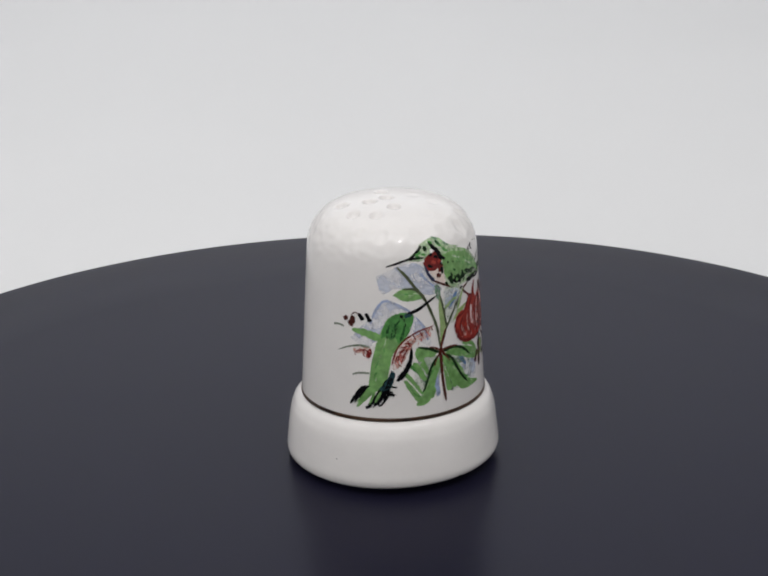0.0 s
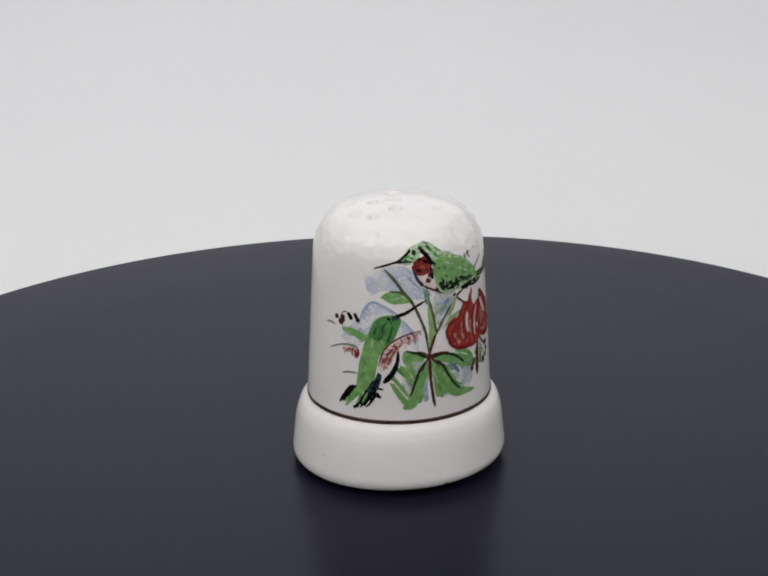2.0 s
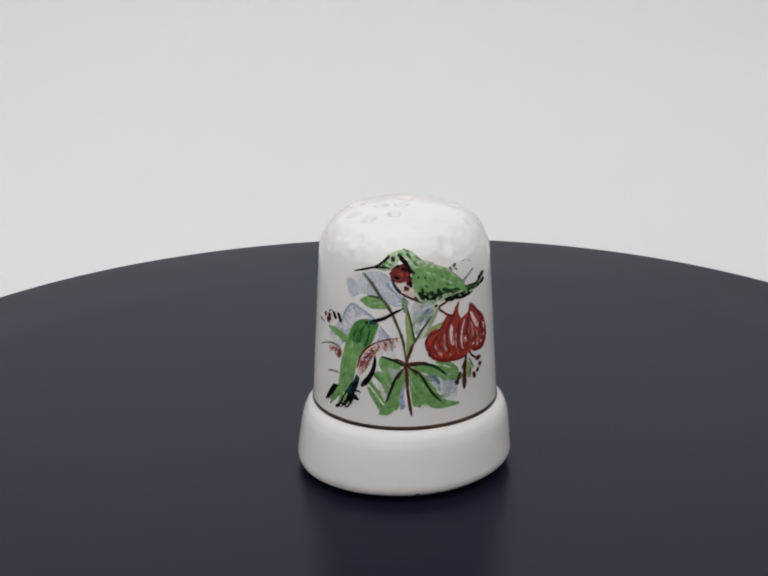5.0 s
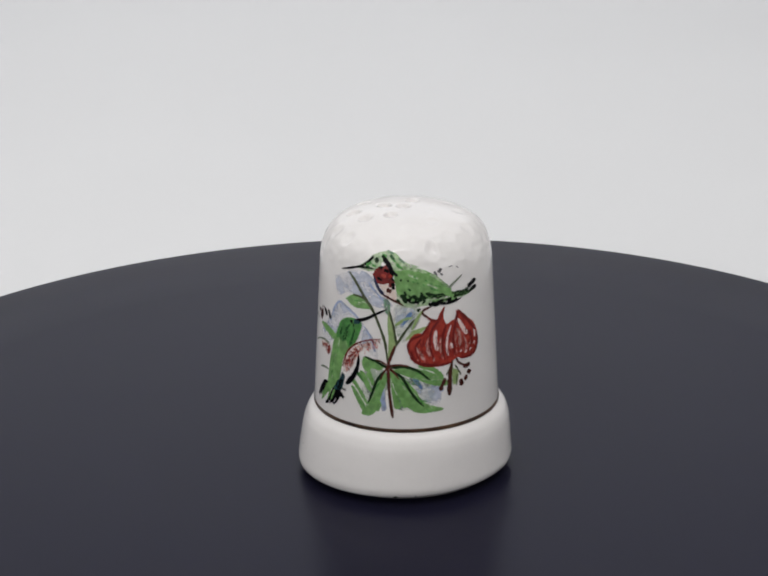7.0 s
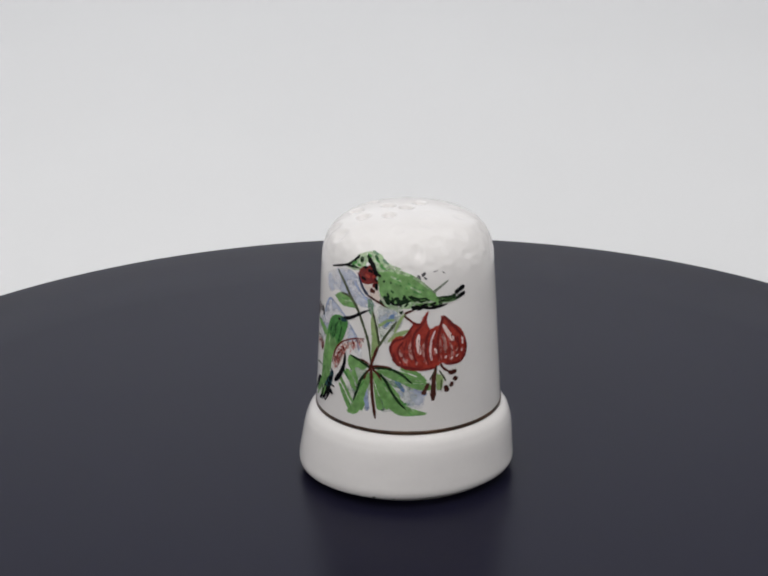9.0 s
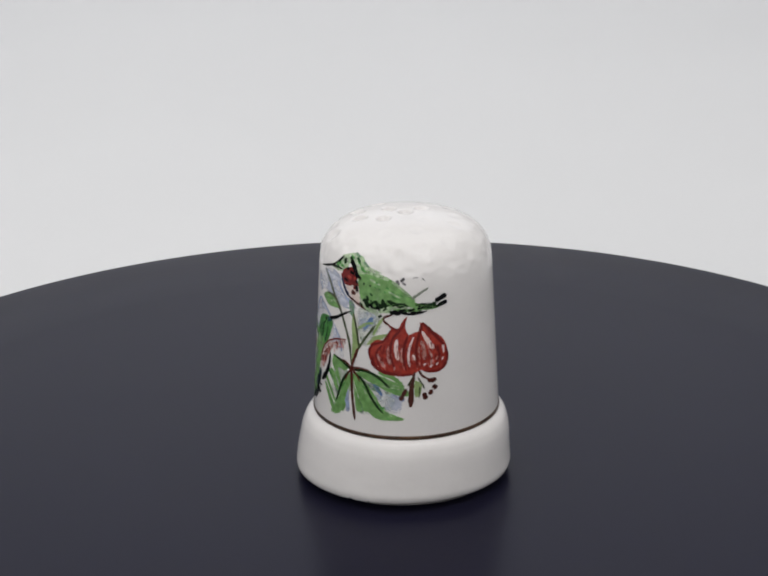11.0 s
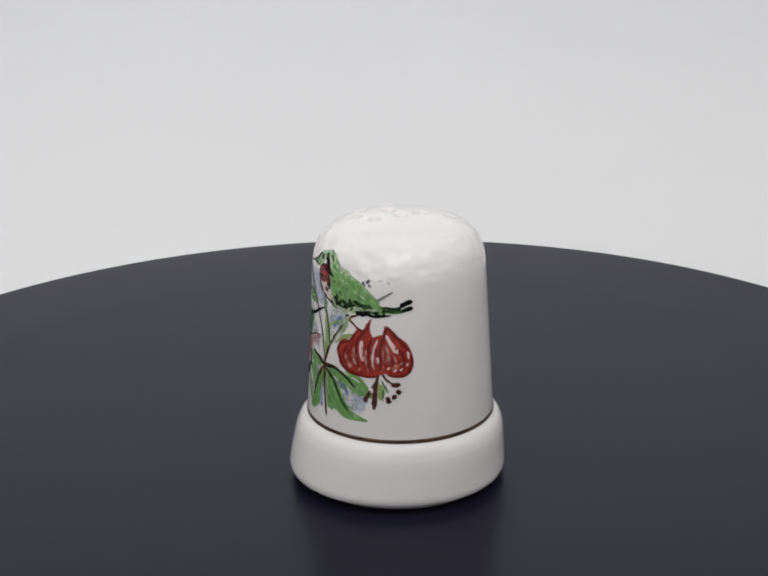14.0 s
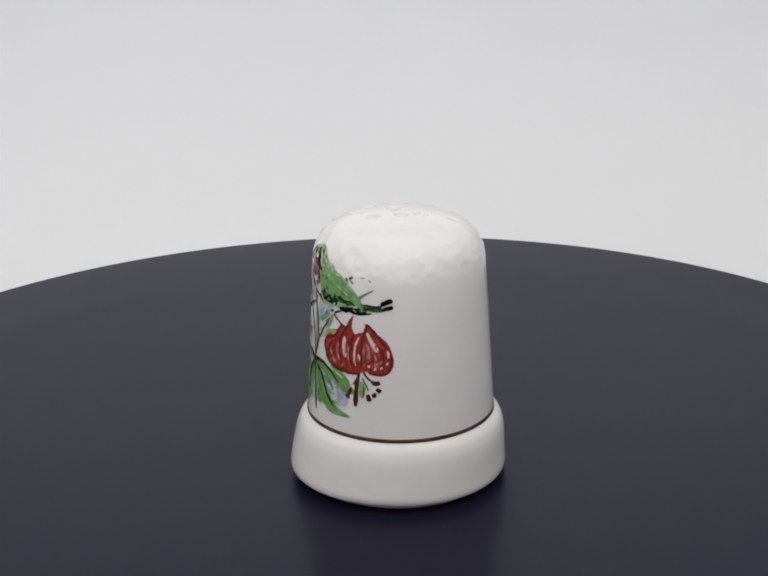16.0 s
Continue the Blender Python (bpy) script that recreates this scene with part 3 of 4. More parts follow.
painted("petal_streak", flower, 5, "pale pink petal highlights", [
    ("pink", 0.22, 0.34, [(-56.6, 14.64), (-54.4, 13.93), (-51.5, 13.34)]),
    ("blush", 0.30, 0.38, [(-44.2, 16.13), (-44.8, 15.16), (-43.5, 14.12)]),
    ("pink", 0.24, 0.34, [(-49.2, 15.44), (-49.9, 14.55), (-48.1, 13.63)]),
    ("pink", 0.30, 0.24, [(-40.0, 15.54), (-41.3, 14.75), (-40.9, 13.79)]),
    ("blush", 0.16, 0.22, [(-33.7, 16.39), (-36.2, 15.40), (-37.1, 14.33), (-36.2, 13.48)]),
    ("blush", 0.40, 0.34, [(-33.4, 14.67), (-33.1, 14.09)]),
    ("blush", 0.24, 0.48, [(-28.4, 16.91), (-25.4, 16.06), (-21.2, 15.10)]),
    ("pink", 0.30, 0.40, [(-29.4, 16.04), (-27.6, 15.19), (-27.0, 14.04)]),
    ("pink", 0.16, 0.20, [(-24.2, 15.00), (-22.4, 14.33), (-23.1, 13.56)]),
    ("blush", 0.18, 0.16, [(-14.8, 15.44), (-14.5, 14.57)]),
    ("pink", 0.20, 0.24, [(-20.0, 14.03), (-17.0, 14.30)]),
    ("pink", 0.16, 0.16, [(-30.6, 15.46), (-30.0, 14.12)])])
painted("petal_line", flower, 6, "dark maroon petal lines", [
    ("maroon", 0.26, 0.16, [(-42.0, 17.04), (-46.9, 16.17), (-48.2, 14.79), (-46.1, 13.29)]),
    ("maroon", 0.24, 0.18, [(-37.2, 16.54), (-39.4, 15.55), (-40.0, 14.19), (-38.3, 13.06)]),
    ("maroon", 0.30, 0.18, [(-28.4, 17.70), (-30.3, 16.52), (-32.2, 15.26), (-31.6, 13.33)]),
    ("maroon", 0.30, 0.22, [(-28.4, 17.80), (-22.9, 16.92), (-17.5, 15.94), (-13.8, 15.24)]),
    ("maroon", 0.20, 0.16, [(-53.8, 15.50), (-57.4, 14.51), (-54.3, 13.06)]),
    ("maroon", 0.18, 0.16, [(-18.7, 15.47), (-17.6, 14.31), (-20.7, 13.26)]),
    ("maroon", 0.30, 0.30, [(-60.4, 14.21), (-58.7, 13.39), (-52.1, 12.83), (-43.4, 12.67)]),
    ("maroon", 0.24, 0.20, [(-61.6, 14.09), (-62.0, 14.86), (-59.5, 15.46), (-53.9, 15.77), (-50.2, 16.43), (-48.0, 17.05)]),
    ("maroon", 0.19, 0.19, [(-43.0, 12.60), (-34.3, 12.71)]),
    ("maroon", 0.26, 0.24, [(-12.6, 15.0), (-12.2, 14.1), (-14.2, 13.3), (-18.6, 12.9), (-27.0, 12.92)])])
painted("petal_line", flower, 6, "dark maroon petal lines", [
    ("maroon", 0.19, 0.15, [(-50.2, 17.59), (-46.5, 17.18), (-41.5, 17.23), (-38.2, 18.17)])])
painted("stamen", flower, 5, "dark brown stamens with dotted anthers", [
    ("olive_light", 0, 0, [(-33.4, 12.15), (-29.2, 11.66), (-30.0, 10.61), (-33.3, 10.59)]),
    ("stem_brown", 0.29, 0.49, [(-33.3, 12.93), (-35.1, 11.51), (-35.9, 9.46)]),
    ("stem_brown", 0.29, 0.44, [(-38.3, 11.27), (-40.2, 10.72), (-42.1, 10.11)]),
    ("brown_ink", 0.24, 0.19, [(-30.7, 13.07), (-28.4, 12.52), (-23.7, 12.04)]),
    ("brown_ink", 0.39, 0.49, [(-25.4, 12.04), (-22.6, 12.01), (-19.7, 12.10)]),
    ("brown_ink", 0.44, 0.49, [(-22.0, 11.50), (-19.5, 11.16)]),
    ("brown_ink", 0.49, 0.39, [(-24.6, 10.94), (-22.2, 10.71)]),
    ("brown_ink", 0.34, 0.49, [(-27.7, 10.84), (-26.4, 10.16)]),
    ("olive", 0.15, 0.15, [(-31.4, 12.40), (-28.5, 11.64), (-27.3, 11.22)]),
    ("olive", 0.15, 0.10, [(-30.2, 11.49), (-30.7, 10.33)])])
painted("stamen", flower, 5, "dark brown stamens with dotted anthers", [
    ("olive", 0.15, 0.10, [(-37.6, 11.55), (-34.3, 12.47)])])
high = painted("hummingbird", thimble, 3, "green painted hummingbird with dark red throat", [
    ("green", 0, 0, [(-71.5, 22.18), (-65.6, 22.37), (-54.1, 22.23), (-46.1, 21.80), (-39.2, 21.00), (-32.7, 20.04), (-36.8, 19.37), (-46.3, 19.37), (-55.7, 19.13), (-65.2, 19.33), (-69.8, 20.29)])])
painted("head", high, 4, "pale mottled green head", [
    ("pale_green", 0, 0, [(-97.8, 21.79), (-90.7, 22.55), (-85.7, 23.18), (-78.6, 23.54), (-70.2, 23.50), (-65.8, 22.79), (-62.2, 22.28), (-71.4, 22.01), (-74.7, 22.62), (-79.1, 22.65), (-80.9, 22.05), (-87.2, 21.69), (-92.9, 21.74)])])
painted("back", high, 4, "lighter green feathers on its back", [
    ("pale_green", 0.44, 0.24, [(-67.0, 22.43), (-58.3, 22.24), (-49.3, 21.89)]),
    ("pale_green", 0.40, 0.16, [(-69.5, 23.05), (-62.5, 22.62), (-54.5, 22.36)]),
    ("green", 0.30, 0.14, [(-71.5, 22.75), (-66.0, 22.45), (-59.0, 22.05)]),
    ("pale_green", 0.29, 0.19, [(-47.4, 21.75), (-41.1, 21.12), (-35.3, 20.28)]),
    ("pale_green", 0.19, 0.15, [(-62.1, 21.71), (-55.1, 21.32)]),
    ("pale_green", 0.19, 0.15, [(-49.4, 20.77), (-42.5, 20.26)])])
painted("belly", high, 4, "pale green belly", [
    ("pale_green", 0, 0, [(-70.4, 20.19), (-65.2, 19.37), (-55.7, 19.13), (-46.3, 19.37), (-35.4, 19.45), (-25.9, 19.50), (-28.4, 19.02), (-39.4, 18.87), (-47.0, 18.74), (-60.4, 18.57), (-67.1, 18.83)])])
painted("throat", high, 5, "dark red throat patch", [
    ("throat_red", 0, 0, [(-85.5, 21.47), (-81.3, 21.95), (-77.7, 22.39), (-74.2, 22.46), (-71.1, 21.92), (-72.2, 21.18), (-76.5, 20.66), (-82.2, 20.74)]),
    ("maroon", 0.49, 0.58, [(-72.5, 21.26), (-72.8, 20.79), (-72.4, 20.43)]),
    ("brown_ink", 0.44, 0.39, [(-75.8, 20.17), (-72.4, 20.05)]),
    ("maroon", 0.29, 0.24, [(-82.6, 21.74), (-78.5, 22.11)]),
    ("maroon", 0.29, 0.24, [(-81.5, 20.95), (-76.6, 20.80)]),
    ("maroon", 0.24, 0.24, [(-79.6, 21.46), (-76.7, 21.39)])])
painted("beak", high, 5, "thin black beak", [
    ("ink", 0.19, 0.24, [(-109.9, 21.29), (-99.2, 21.74), (-92.5, 22.15), (-87.7, 22.72), (-85.6, 23.02)]),
    ("ink", 0.24, 0.15, [(-95.7, 21.96), (-89.8, 21.97), (-84.2, 21.96)])])
painted("ink_mark", high, 6, "black ink feather marks", [
    ("ink", 0.34, 0.49, [(-78.9, 23.02), (-74.5, 22.46), (-71.3, 21.56)]),
    ("ink_green", 0.44, 0.39, [(-84.4, 22.64), (-81.9, 22.84)]),
    ("ink_green", 0.29, 0.29, [(-80.0, 23.15), (-77.8, 23.01)]),
    ("leaf_shade", 0.24, 0.19, [(-74.2, 23.27), (-70.8, 22.95)]),
    ("leaf_dark", 0.24, 0.24, [(-90.1, 22.22), (-86.5, 22.50)]),
    ("ink", 0.29, 0.24, [(-71.4, 21.83), (-68.6, 21.56)]),
    ("navy", 0.19, 0.34, [(-84.6, 21.32), (-81.4, 20.30), (-77.5, 19.61)]),
    ("brown_ink", 0.24, 0.15, [(-77.8, 19.65), (-71.7, 19.22), (-64.5, 18.72)]),
    ("ink_green", 0.24, 0.19, [(-66.9, 21.23), (-65.9, 21.11)]),
    ("ink_green", 0.19, 0.19, [(-62.4, 21.16), (-61.4, 21.07)]),
    ("ink_green", 0.39, 0.29, [(-66.2, 19.79), (-64.5, 19.34), (-62.6, 18.98)])])
painted("ink_mark", high, 6, "black ink feather marks", [
    ("ink_green", 0.34, 0.19, [(-62.0, 19.13), (-59.5, 19.53)]),
    ("ink_green", 0.29, 0.29, [(-58.2, 19.78), (-55.7, 19.37), (-50.7, 19.62)]),
    ("ink_green", 0.19, 0.24, [(-64.2, 20.10), (-63.0, 19.64)]),
    ("ink_green", 0.19, 0.19, [(-61.4, 19.75), (-60.1, 19.39)]),
    ("ink_green", 0.19, 0.24, [(-53.8, 20.00), (-52.3, 19.67)]),
    ("ink_green", 0.19, 0.15, [(-50.1, 19.81), (-47.6, 19.95)]),
    ("ink_green", 0.19, 0.19, [(-47.0, 19.37), (-44.1, 19.60)]),
    ("ink_green", 0.19, 0.19, [(-58.2, 18.92), (-56.4, 19.32)]),
    ("ink_green", 0.19, 0.19, [(-53.2, 18.85), (-50.7, 19.19)]),
    ("ink_green", 0.19, 0.15, [(-42.6, 19.39), (-39.3, 19.41)]),
    ("leaf_shade", 0.19, 0.15, [(-62.0, 20.41), (-60.1, 20.15)]),
    ("leaf_dark", 0.19, 0.15, [(-47.5, 20.38), (-44.4, 20.18)])])
painted("ink_mark", high, 6, "black ink feather marks", [
    ("leaf_dark", 0.15, 0.15, [(-58.3, 21.57), (-57.0, 21.44)]),
    ("leaf_dark", 0.15, 0.15, [(-51.0, 21.20), (-49.4, 21.01)]),
    ("ink_green", 0.24, 0.19, [(-60.1, 19.00), (-55.1, 19.13), (-48.8, 19.52)]),
    ("ink_green", 0.24, 0.24, [(-69.1, 19.36), (-67.1, 18.92)]),
    ("ink_green", 0.24, 0.19, [(-48.6, 18.65), (-44.5, 18.92)]),
    ("ink_green", 0.24, 0.15, [(-48.5, 19.81), (-44.4, 19.65), (-39.3, 19.65)])])
painted("tail", high, 6, "black serrated tail feathers", [
    ("ink", 0.29, 0.24, [(-47.6, 18.60), (-42.6, 18.81), (-35.5, 18.67), (-25.3, 18.89)]),
    ("ink", 0.44, 0.39, [(-45.8, 18.69), (-41.3, 18.79)]),
    ("ink", 0.39, 0.29, [(-35.5, 18.72), (-30.2, 18.76)]),
    ("ink", 0.19, 0.15, [(-43.9, 18.92), (-41.9, 19.14)]),
    ("ink", 0.19, 0.15, [(-39.4, 18.82), (-37.1, 19.13)]),
    ("ink", 0.19, 0.15, [(-34.9, 18.80), (-32.5, 19.10)]),
    ("ink", 0.19, 0.15, [(-30.8, 18.82), (-28.4, 19.11)]),
    ("green", 0.58, 0.29, [(-36.7, 19.76), (-28.4, 19.31), (-18.5, 19.23)]),
    ("green", 0.34, 0.29, [(-46.4, 19.08), (-36.8, 19.03), (-28.4, 19.16)]),
    ("ink_green", 0.34, 0.24, [(-32.4, 19.64), (-25.9, 19.30), (-19.3, 19.26), (-15.3, 19.52)])])
painted("tail", high, 6, "black serrated tail feathers", [
    ("ink", 0.50, 0.40, [(-19.5, 19.82), (-14.9, 20.15), (-11.5, 20.31)]),
    ("ink", 0.42, 0.34, [(-17.9, 19.37), (-13.2, 19.58), (-11.3, 19.60)]),
    ("ink_green", 0.40, 0.44, [(-30.5, 19.58), (-24.4, 19.45), (-18.7, 19.60)]),
    ("grey_green", 0.29, 0.15, [(-34.7, 20.17), (-29.9, 20.67), (-24.0, 21.22)])])
painted("foot", high, 5, "small dark feet", [
    ("brown_ink", 0.24, 0.19, [(-49.0, 17.49), (-52.3, 17.84), (-52.3, 18.22), (-47.0, 18.55)]),
    ("ink_green", 0.24, 0.19, [(-56.1, 18.17), (-53.9, 18.41)])])
painted("ink_tick", thimble, 3, "small grey brush ticks", [
    ("grey_ink", 0.32, 0.24, [(-44.4, 21.95), (-42.9, 21.47)]),
    ("grey_ink", 0.34, 0.24, [(-41.8, 21.84), (-39.3, 22.17)]),
    ("grey_ink", 0.22, 0.20, [(-40.5, 21.73), (-38.5, 21.51)]),
    ("grey_ink", 0.07, 0.06, [(-33.9, 22.17), (-30.5, 22.24)]),
    ("grey_ink", 0.08, 0.06, [(-27.9, 22.13), (-25.8, 21.89)])])
painted("petal_fleck", flower, 7, "tiny pale petal flecks", [
    ("blush", 0.16, 0.12, [(-27.6, 13.55), (-26.1, 13.75)]),
    ("blush", 0.16, 0.12, [(-23.7, 13.32), (-21.9, 13.56)]),
    ("blush", 0.14, 0.12, [(-19.8, 13.45), (-18.2, 13.69)]),
    ("blush", 0.14, 0.10, [(-15.8, 13.91), (-14.9, 14.19)]),
    ("pink", 0.14, 0.12, [(-40.9, 13.40), (-40.3, 13.70)]),
    ("pink", 0.14, 0.12, [(-46.0, 13.10), (-45.4, 13.45)])])
painted("back_feather", high, 5, "small dark feather dots", dashes([(-65.3, 21.48), (-52.5, 20.95), (-39.9, 20.14)], 9, 0.41, (0.15, 0.29), (0.1, 0.15), ['leaf_dark'], (20, 60)))
painted("head_feather", low, 5, "fine dark head feathers", dashes([(-109.8, 15.07), (-104.2, 15.55), (-97.3, 15.70)], 16, 0.82, (0.19, 0.44), (0.09, 0.15), ['leaf_shade', 'ink_green'], (60, 120)))
painted("collar", high, 4, "pale cream collar", [
    ("cream", 0, 0, [(-81.3, 20.73), (-76.0, 20.70), (-70.8, 20.87), (-69.5, 20.05), (-68.8, 19.21), (-74.0, 19.52), (-77.9, 20.01)])])
painted("throat", high, 5, "dark red throat patch", [
    ("throat_red", 0, 0, [(-84.4, 21.80), (-81.0, 22.19), (-77.0, 22.32), (-74.9, 22.00), (-78.7, 21.57), (-83.5, 21.37)])])
painted("throat_feather", high, 6, "black and red throat mottling", [
    ("ink", 0.34, 0.20, [(-77.5, 22.00), (-74.2, 21.83)]),
    ("ink", 0.30, 0.20, [(-82.1, 21.22), (-78.7, 21.02)]),
    ("ink", 0.26, 0.20, [(-72.8, 21.40), (-71.1, 21.05)]),
    ("maroon", 0.30, 0.25, [(-83.9, 21.63), (-81.4, 21.42)]),
    ("red", 0.35, 0.30, [(-79.4, 21.55), (-76.0, 21.35)]),
    ("ink", 0.28, 0.20, [(-80.6, 22.11), (-78.3, 22.25)]),
    ("red", 0.30, 0.30, [(-74.1, 21.56), (-72.8, 21.30)]),
    ("ink", 0.40, 0.30, [(-71.8, 20.86), (-71.1, 20.21)])])
painted("head_feather", high, 5, "dark green head mottling", [
    ("leaf_dark", 0.24, 0.16, [(-86.0, 22.30), (-83.1, 22.19)]),
    ("leaf_dark", 0.27, 0.16, [(-80.1, 23.23), (-76.4, 23.14)]),
    ("ink_green", 0.24, 0.18, [(-84.3, 22.67), (-82.6, 22.94)]),
    ("leaf_dark", 0.21, 0.16, [(-73.6, 23.02), (-70.0, 22.83)]),
    ("leaf_dark", 0.24, 0.16, [(-69.8, 22.59), (-65.8, 22.28)]),
    ("mint_dark", 0.24, 0.19, [(-76.7, 23.60), (-71.8, 23.45)]),
    ("mint_dark", 0.27, 0.19, [(-68.1, 23.10), (-63.9, 22.72)]),
    ("leaf_shade", 0.19, 0.16, [(-90.3, 22.15), (-87.2, 22.01)])])
painted("belly_feather", high, 7, "dark ragged belly feathers", [
    ("ink_green", 0.26, 0.14, [(-64.7, 19.81), (-62.6, 19.35)]),
    ("ink", 0.30, 0.16, [(-62.6, 19.35), (-59.4, 18.98)]),
    ("ink_green", 0.26, 0.14, [(-59.4, 19.74), (-56.9, 19.26)]),
    ("ink", 0.28, 0.14, [(-57.6, 19.17), (-55.1, 18.88)]),
    ("ink_green", 0.28, 0.14, [(-54.4, 19.74), (-51.3, 19.34)]),
    ("ink_green", 0.24, 0.14, [(-50.6, 19.91), (-46.8, 19.49)]),
    ("ink", 0.30, 0.20, [(-48.8, 18.74), (-44.3, 18.98)]),
    ("ink", 0.30, 0.20, [(-43.0, 18.86), (-38.6, 19.13)]),
    ("ink", 0.28, 0.18, [(-36.9, 18.95), (-32.7, 19.19)]),
    ("ink_green", 0.24, 0.14, [(-44.8, 19.57), (-41.6, 19.23)]),
    ("ink", 0.26, 0.16, [(-31.3, 19.16), (-26.8, 19.33)]),
    ("ink_green", 0.22, 0.12, [(-40.2, 19.69), (-36.9, 19.39)])])
painted("leaf_hub", stem, 6, "red-brown lines where the leaves meet", [
    ("stem_red", 0.20, 0.14, [(-73.6, 12.77), (-67.5, 12.89), (-61.4, 12.81)]),
    ("stem_red", 0.18, 0.12, [(-74.0, 12.67), (-70.5, 12.08), (-67.5, 11.43)]),
    ("stem_red", 0.17, 0.12, [(-74.3, 12.61), (-73.6, 11.55), (-73.2, 10.38)]),
    ("stem_red", 0.18, 0.12, [(-74.9, 12.80), (-78.7, 13.12), (-82.7, 13.28)]),
    ("stem_red", 0.17, 0.12, [(-74.6, 12.61), (-77.4, 11.98), (-79.2, 11.26)]),
    ("stem_red", 0.17, 0.12, [(-74.0, 12.91), (-72.4, 14.00), (-70.3, 14.80)]),
    ("stem_red", 0.26, 0.26, [(-75.5, 12.69), (-72.4, 12.79)])])
painted("leaf_stroke", thimble, 2, "loose green brush strokes between the leaves", [
    ("green", 0.50, 0.30, [(-87.9, 11.82), (-85.1, 11.22), (-83.1, 10.48)]),
    ("green", 0.60, 0.40, [(-92.9, 11.86), (-89.2, 11.10), (-87.1, 10.57)]),
    ("mint_dark", 0.50, 0.40, [(-69.2, 9.65), (-67.4, 8.78), (-65.6, 8.50)]),
    ("green", 0.50, 0.36, [(-67.4, 10.25), (-65.6, 9.38), (-63.8, 8.60)]),
    ("mint_dark", 0.60, 0.40, [(-63.2, 11.35), (-59.0, 11.16), (-54.8, 10.95)]),
    ("deep_blue", 0.34, 0.30, [(-58.4, 11.45), (-55.4, 10.95), (-53.6, 10.45)]),
    ("dusk", 0.50, 0.40, [(-47.5, 10.87), (-43.2, 10.50), (-40.0, 10.05)]),
    ("dusk", 0.44, 0.36, [(-78.5, 9.70), (-77.2, 8.94), (-76.5, 8.26)])])
painted("wing_hatch", low, 5, "fine dark red wing hatching", dashes([(-104.5, 12.1), (-97.5, 13.5), (-88.5, 14.4), (-80.5, 15.1)], 30, 0.34, (0.22, 0.48), (0.06, 0.12), ["maroon", "rose"], (40, 110))
        + dashes([(-131.0, 13.0), (-121.0, 12.9)], 9, 0.28, (0.2, 0.4), (0.06, 0.12), ["maroon", "rose"], (30, 80)))
painted("petal_grain", flower, 5, "fine dark petal brush grain", dashes([(-56.0, 14.5), (-46.0, 14.7), (-36.0, 14.6), (-26.0, 14.8), (-18.0, 14.6)], 84, 1.10, (0.30, 0.62), (0.05, 0.11), ["maroon", "maroon", "rose"], (70, 105)))
painted("leaf_grain", thimble, 4, "lighter and darker brush grain on the leaves",
        dashes([(-78.5, 11.6), (-84.0, 10.0), (-88.0, 8.4)], 9, 0.30, (0.35, 0.80), (0.07, 0.15), ["leaf_dark", "pale_green"], (110, 135))
        + dashes([(-69.0, 11.4), (-60.0, 9.9), (-50.0, 8.7)], 13, 0.42, (0.35, 0.80), (0.07, 0.15), ["leaf_dark", "pale_green"], (35, 60))
        + dashes([(-66.0, 12.2), (-42.0, 11.2)], 9, 0.25, (0.35, 0.80), (0.07, 0.14), ["leaf_dark", "pale_green"], (5, 25))
        + dashes([(-103.0, 18.6), (-91.0, 18.5)], 6, 0.22, (0.30, 0.60), (0.06, 0.12), ["leaf_dark", "pale_green"], (-5, 15))
        + dashes([(-98.0, 9.8), (-90.0, 8.4)], 6, 0.25, (0.30, 0.60), (0.07, 0.14), ["leaf_dark", "pale_green"], (40, 60)))
painted("body_grain", low, 4, "darker brush grain on its body", dashes([(-110.0, 14.3), (-115.0, 12.0), (-117.0, 10.2)], 12, 0.5, (0.3, 0.7), (0.06, 0.13), ["leaf_dark", "pale_green", "leaf_dark"], (90, 125)))
painted("tail", low, 6, "black and teal tail feathers", [
    ("ink", 0.34, 0.14, [(-121.5, 9.30), (-126.8, 8.82), (-131.6, 7.78)]),
    ("ink", 0.26, 0.12, [(-122.8, 8.92), (-127.5, 8.40), (-130.2, 7.72)]),
    ("ink", 0.30, 0.14, [(-110.8, 9.14), (-114.5, 8.40), (-118.3, 7.44)]),
    ("ink", 0.28, 0.14, [(-108.4, 8.96), (-110.8, 8.25), (-113.9, 7.61)]),
    ("ink", 0.26, 0.12, [(-107.2, 9.17), (-105.4, 8.59)]),
    ("ink", 0.22, 0.12, [(-125.5, 9.25), (-121.5, 9.45)])])
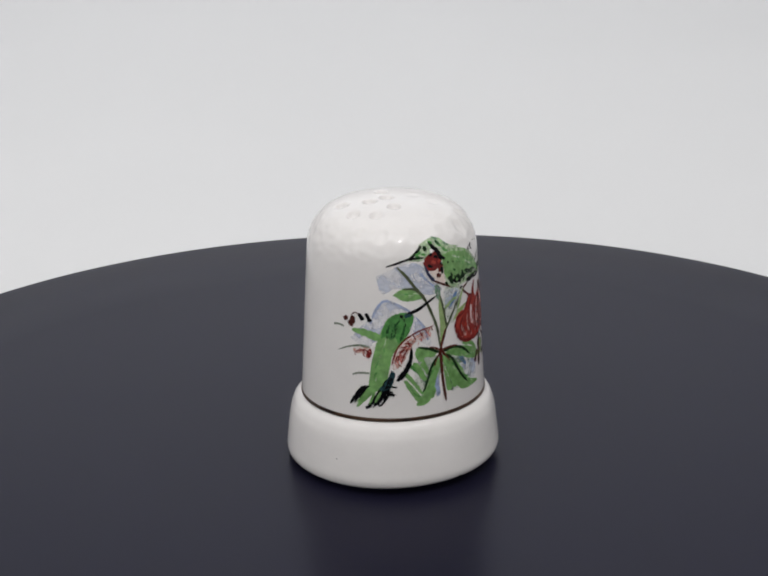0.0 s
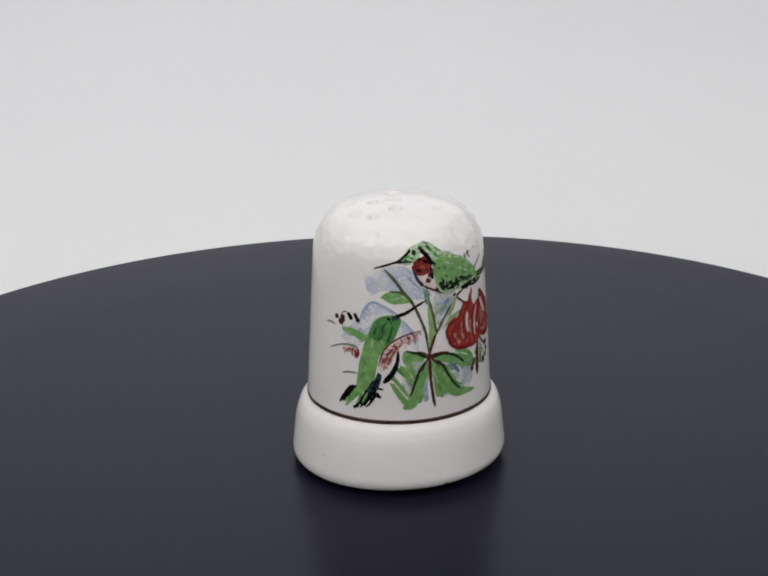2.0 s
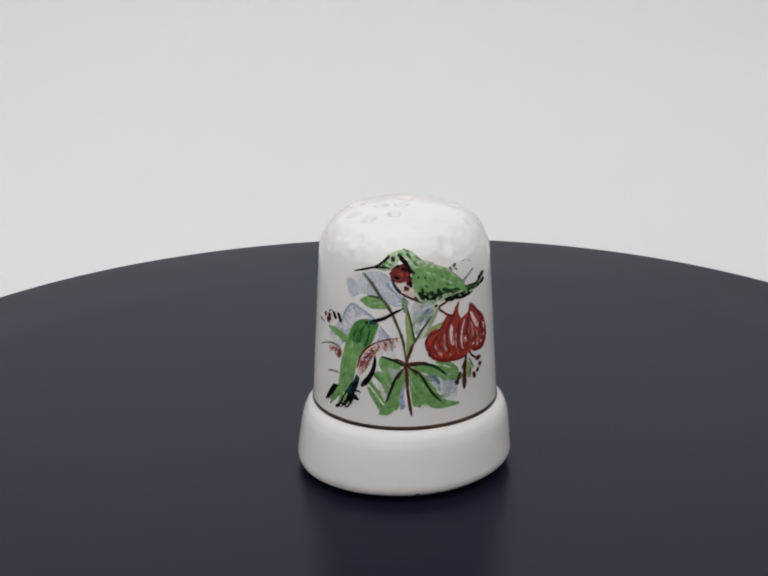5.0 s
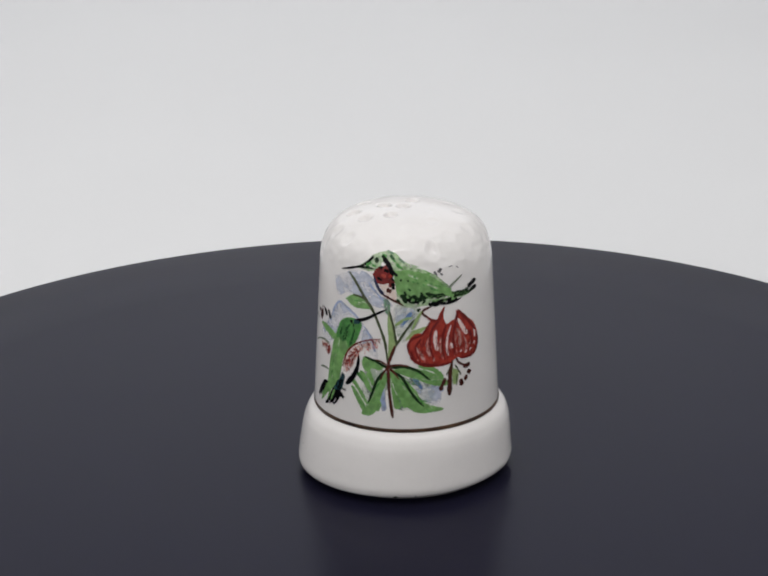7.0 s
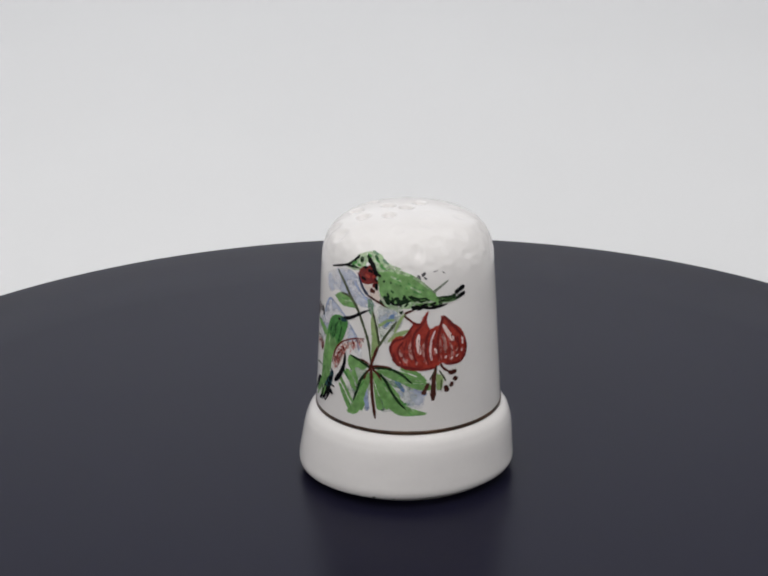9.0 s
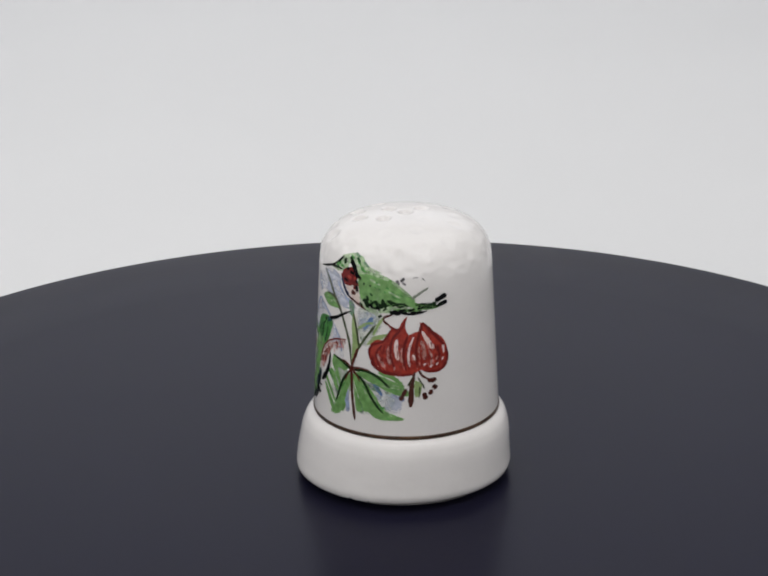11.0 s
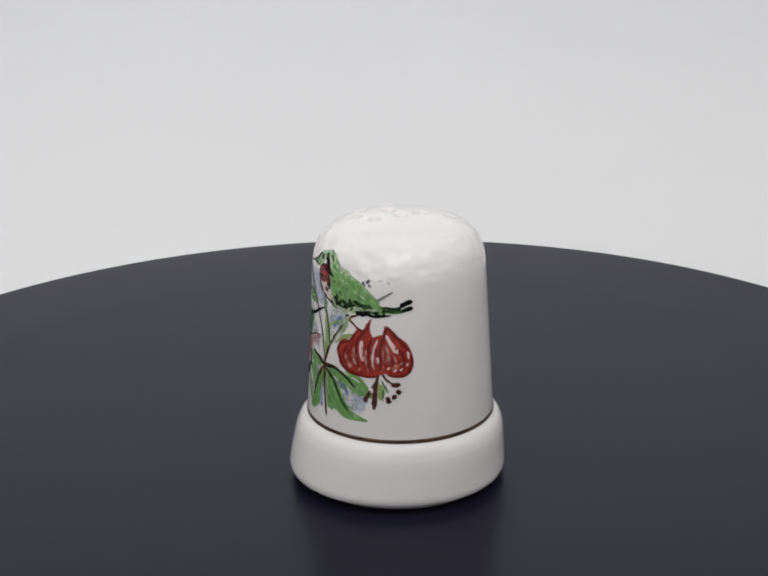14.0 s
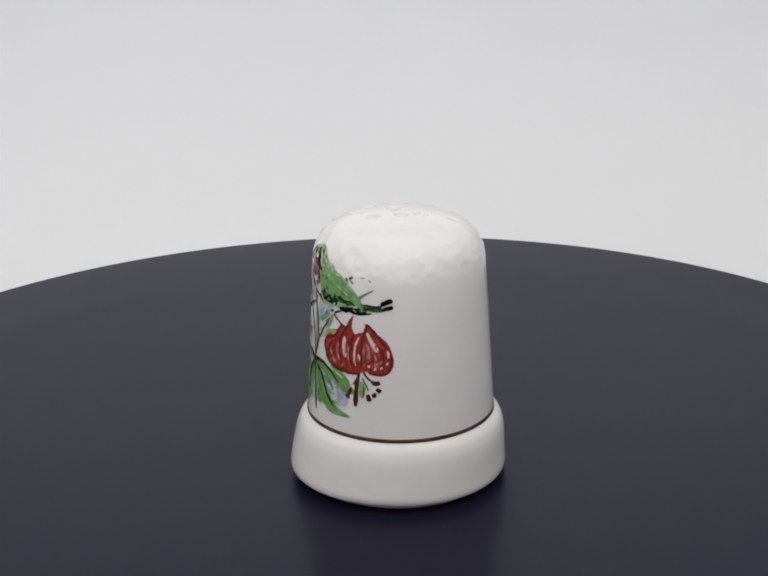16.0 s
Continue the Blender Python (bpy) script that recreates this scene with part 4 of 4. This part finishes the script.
painted("tail_tip", low, 7, "green tail feathers between the black ones", [
    ("green", 0.34, 0.16, [(-120.2, 9.48), (-124.1, 8.59), (-128.5, 7.83)]),
    ("green", 0.34, 0.16, [(-117.0, 9.44), (-118.3, 8.63), (-120.5, 7.79)]),
    ("green", 0.24, 0.12, [(-113.3, 9.11), (-115.5, 8.48), (-117.0, 7.96)])])
painted("wing_hatch", low, 6, "fine dark red wing hatching", dashes([(-106.0, 11.6), (-102.5, 12.1), (-99.0, 13.0)], 16, 0.3, (0.2, 0.42), (0.06, 0.12), ["maroon", "rose"], (30, 110)))


def chip(name, az, r, z, size, mat, label):
    """A small flaw in the glaze of the foot rim, at its azimuth, radius and height."""
    bm = bmesh.new()
    bmesh.ops.create_icosphere(bm, subdivisions=2, radius=1)
    a = radians(az)
    for v in bm.verts:
        w = v.co * (1 + 0.3 * noise.noise(v.co * 2))
        out, side, up = r + w.x * 0.05, w.y * size, w.z * size * 0.5
        v.co = Vector((out * math.cos(a) - side * math.sin(a), out * math.sin(a) + side * math.cos(a), z + up)) * MM
    return part(name, bm, mat, thimble, label)


chip("glaze_chip", -69.0, 10.57, 0.16, 0.24, PAINT["ink"], "tiny dark bare spot in the glaze")
chip("glaze_chip", -58.5, 10.57, 0.18, 0.11, PAINT["ink"], "tiny dark bare spot in the glaze")
chip("glaze_speck", -137.2, 10.48, 2.23, 0.10, PAINT["grey_ink"], "tiny grey speck under the glaze")

# ---- what moves ----
TURN = [(t / 2, 15.17 - 6.1602 * t / 2) for t in range(33)]      # a steady turn, one round in about a minute
TILT = pose(0, 0, 0, 0, 0.1828, 0) @ pose(0, 0, 0, 0.2351, 0, 0)
LEAN = pose(0, 0, 0, 0, 0.503, 0) @ pose(0, 0, 0, -0.579, 0, 0)


def motions():
    lift = Matrix.Translation((0, 0, -FLOOR - 0.0008))
    walk(platter, [(t, lift @ pose(0, 0, 0, 0, 0, a) @ TILT @ pose(0.00134, -0.00177, 0)) for t, a in TURN])
    walk(thimble, [(t, pose(0, 0, 0, 0, 0, a) @ TILT @ pose(0.00213, 0.00168, 0) @ LEAN) for t, a in TURN])


motions()
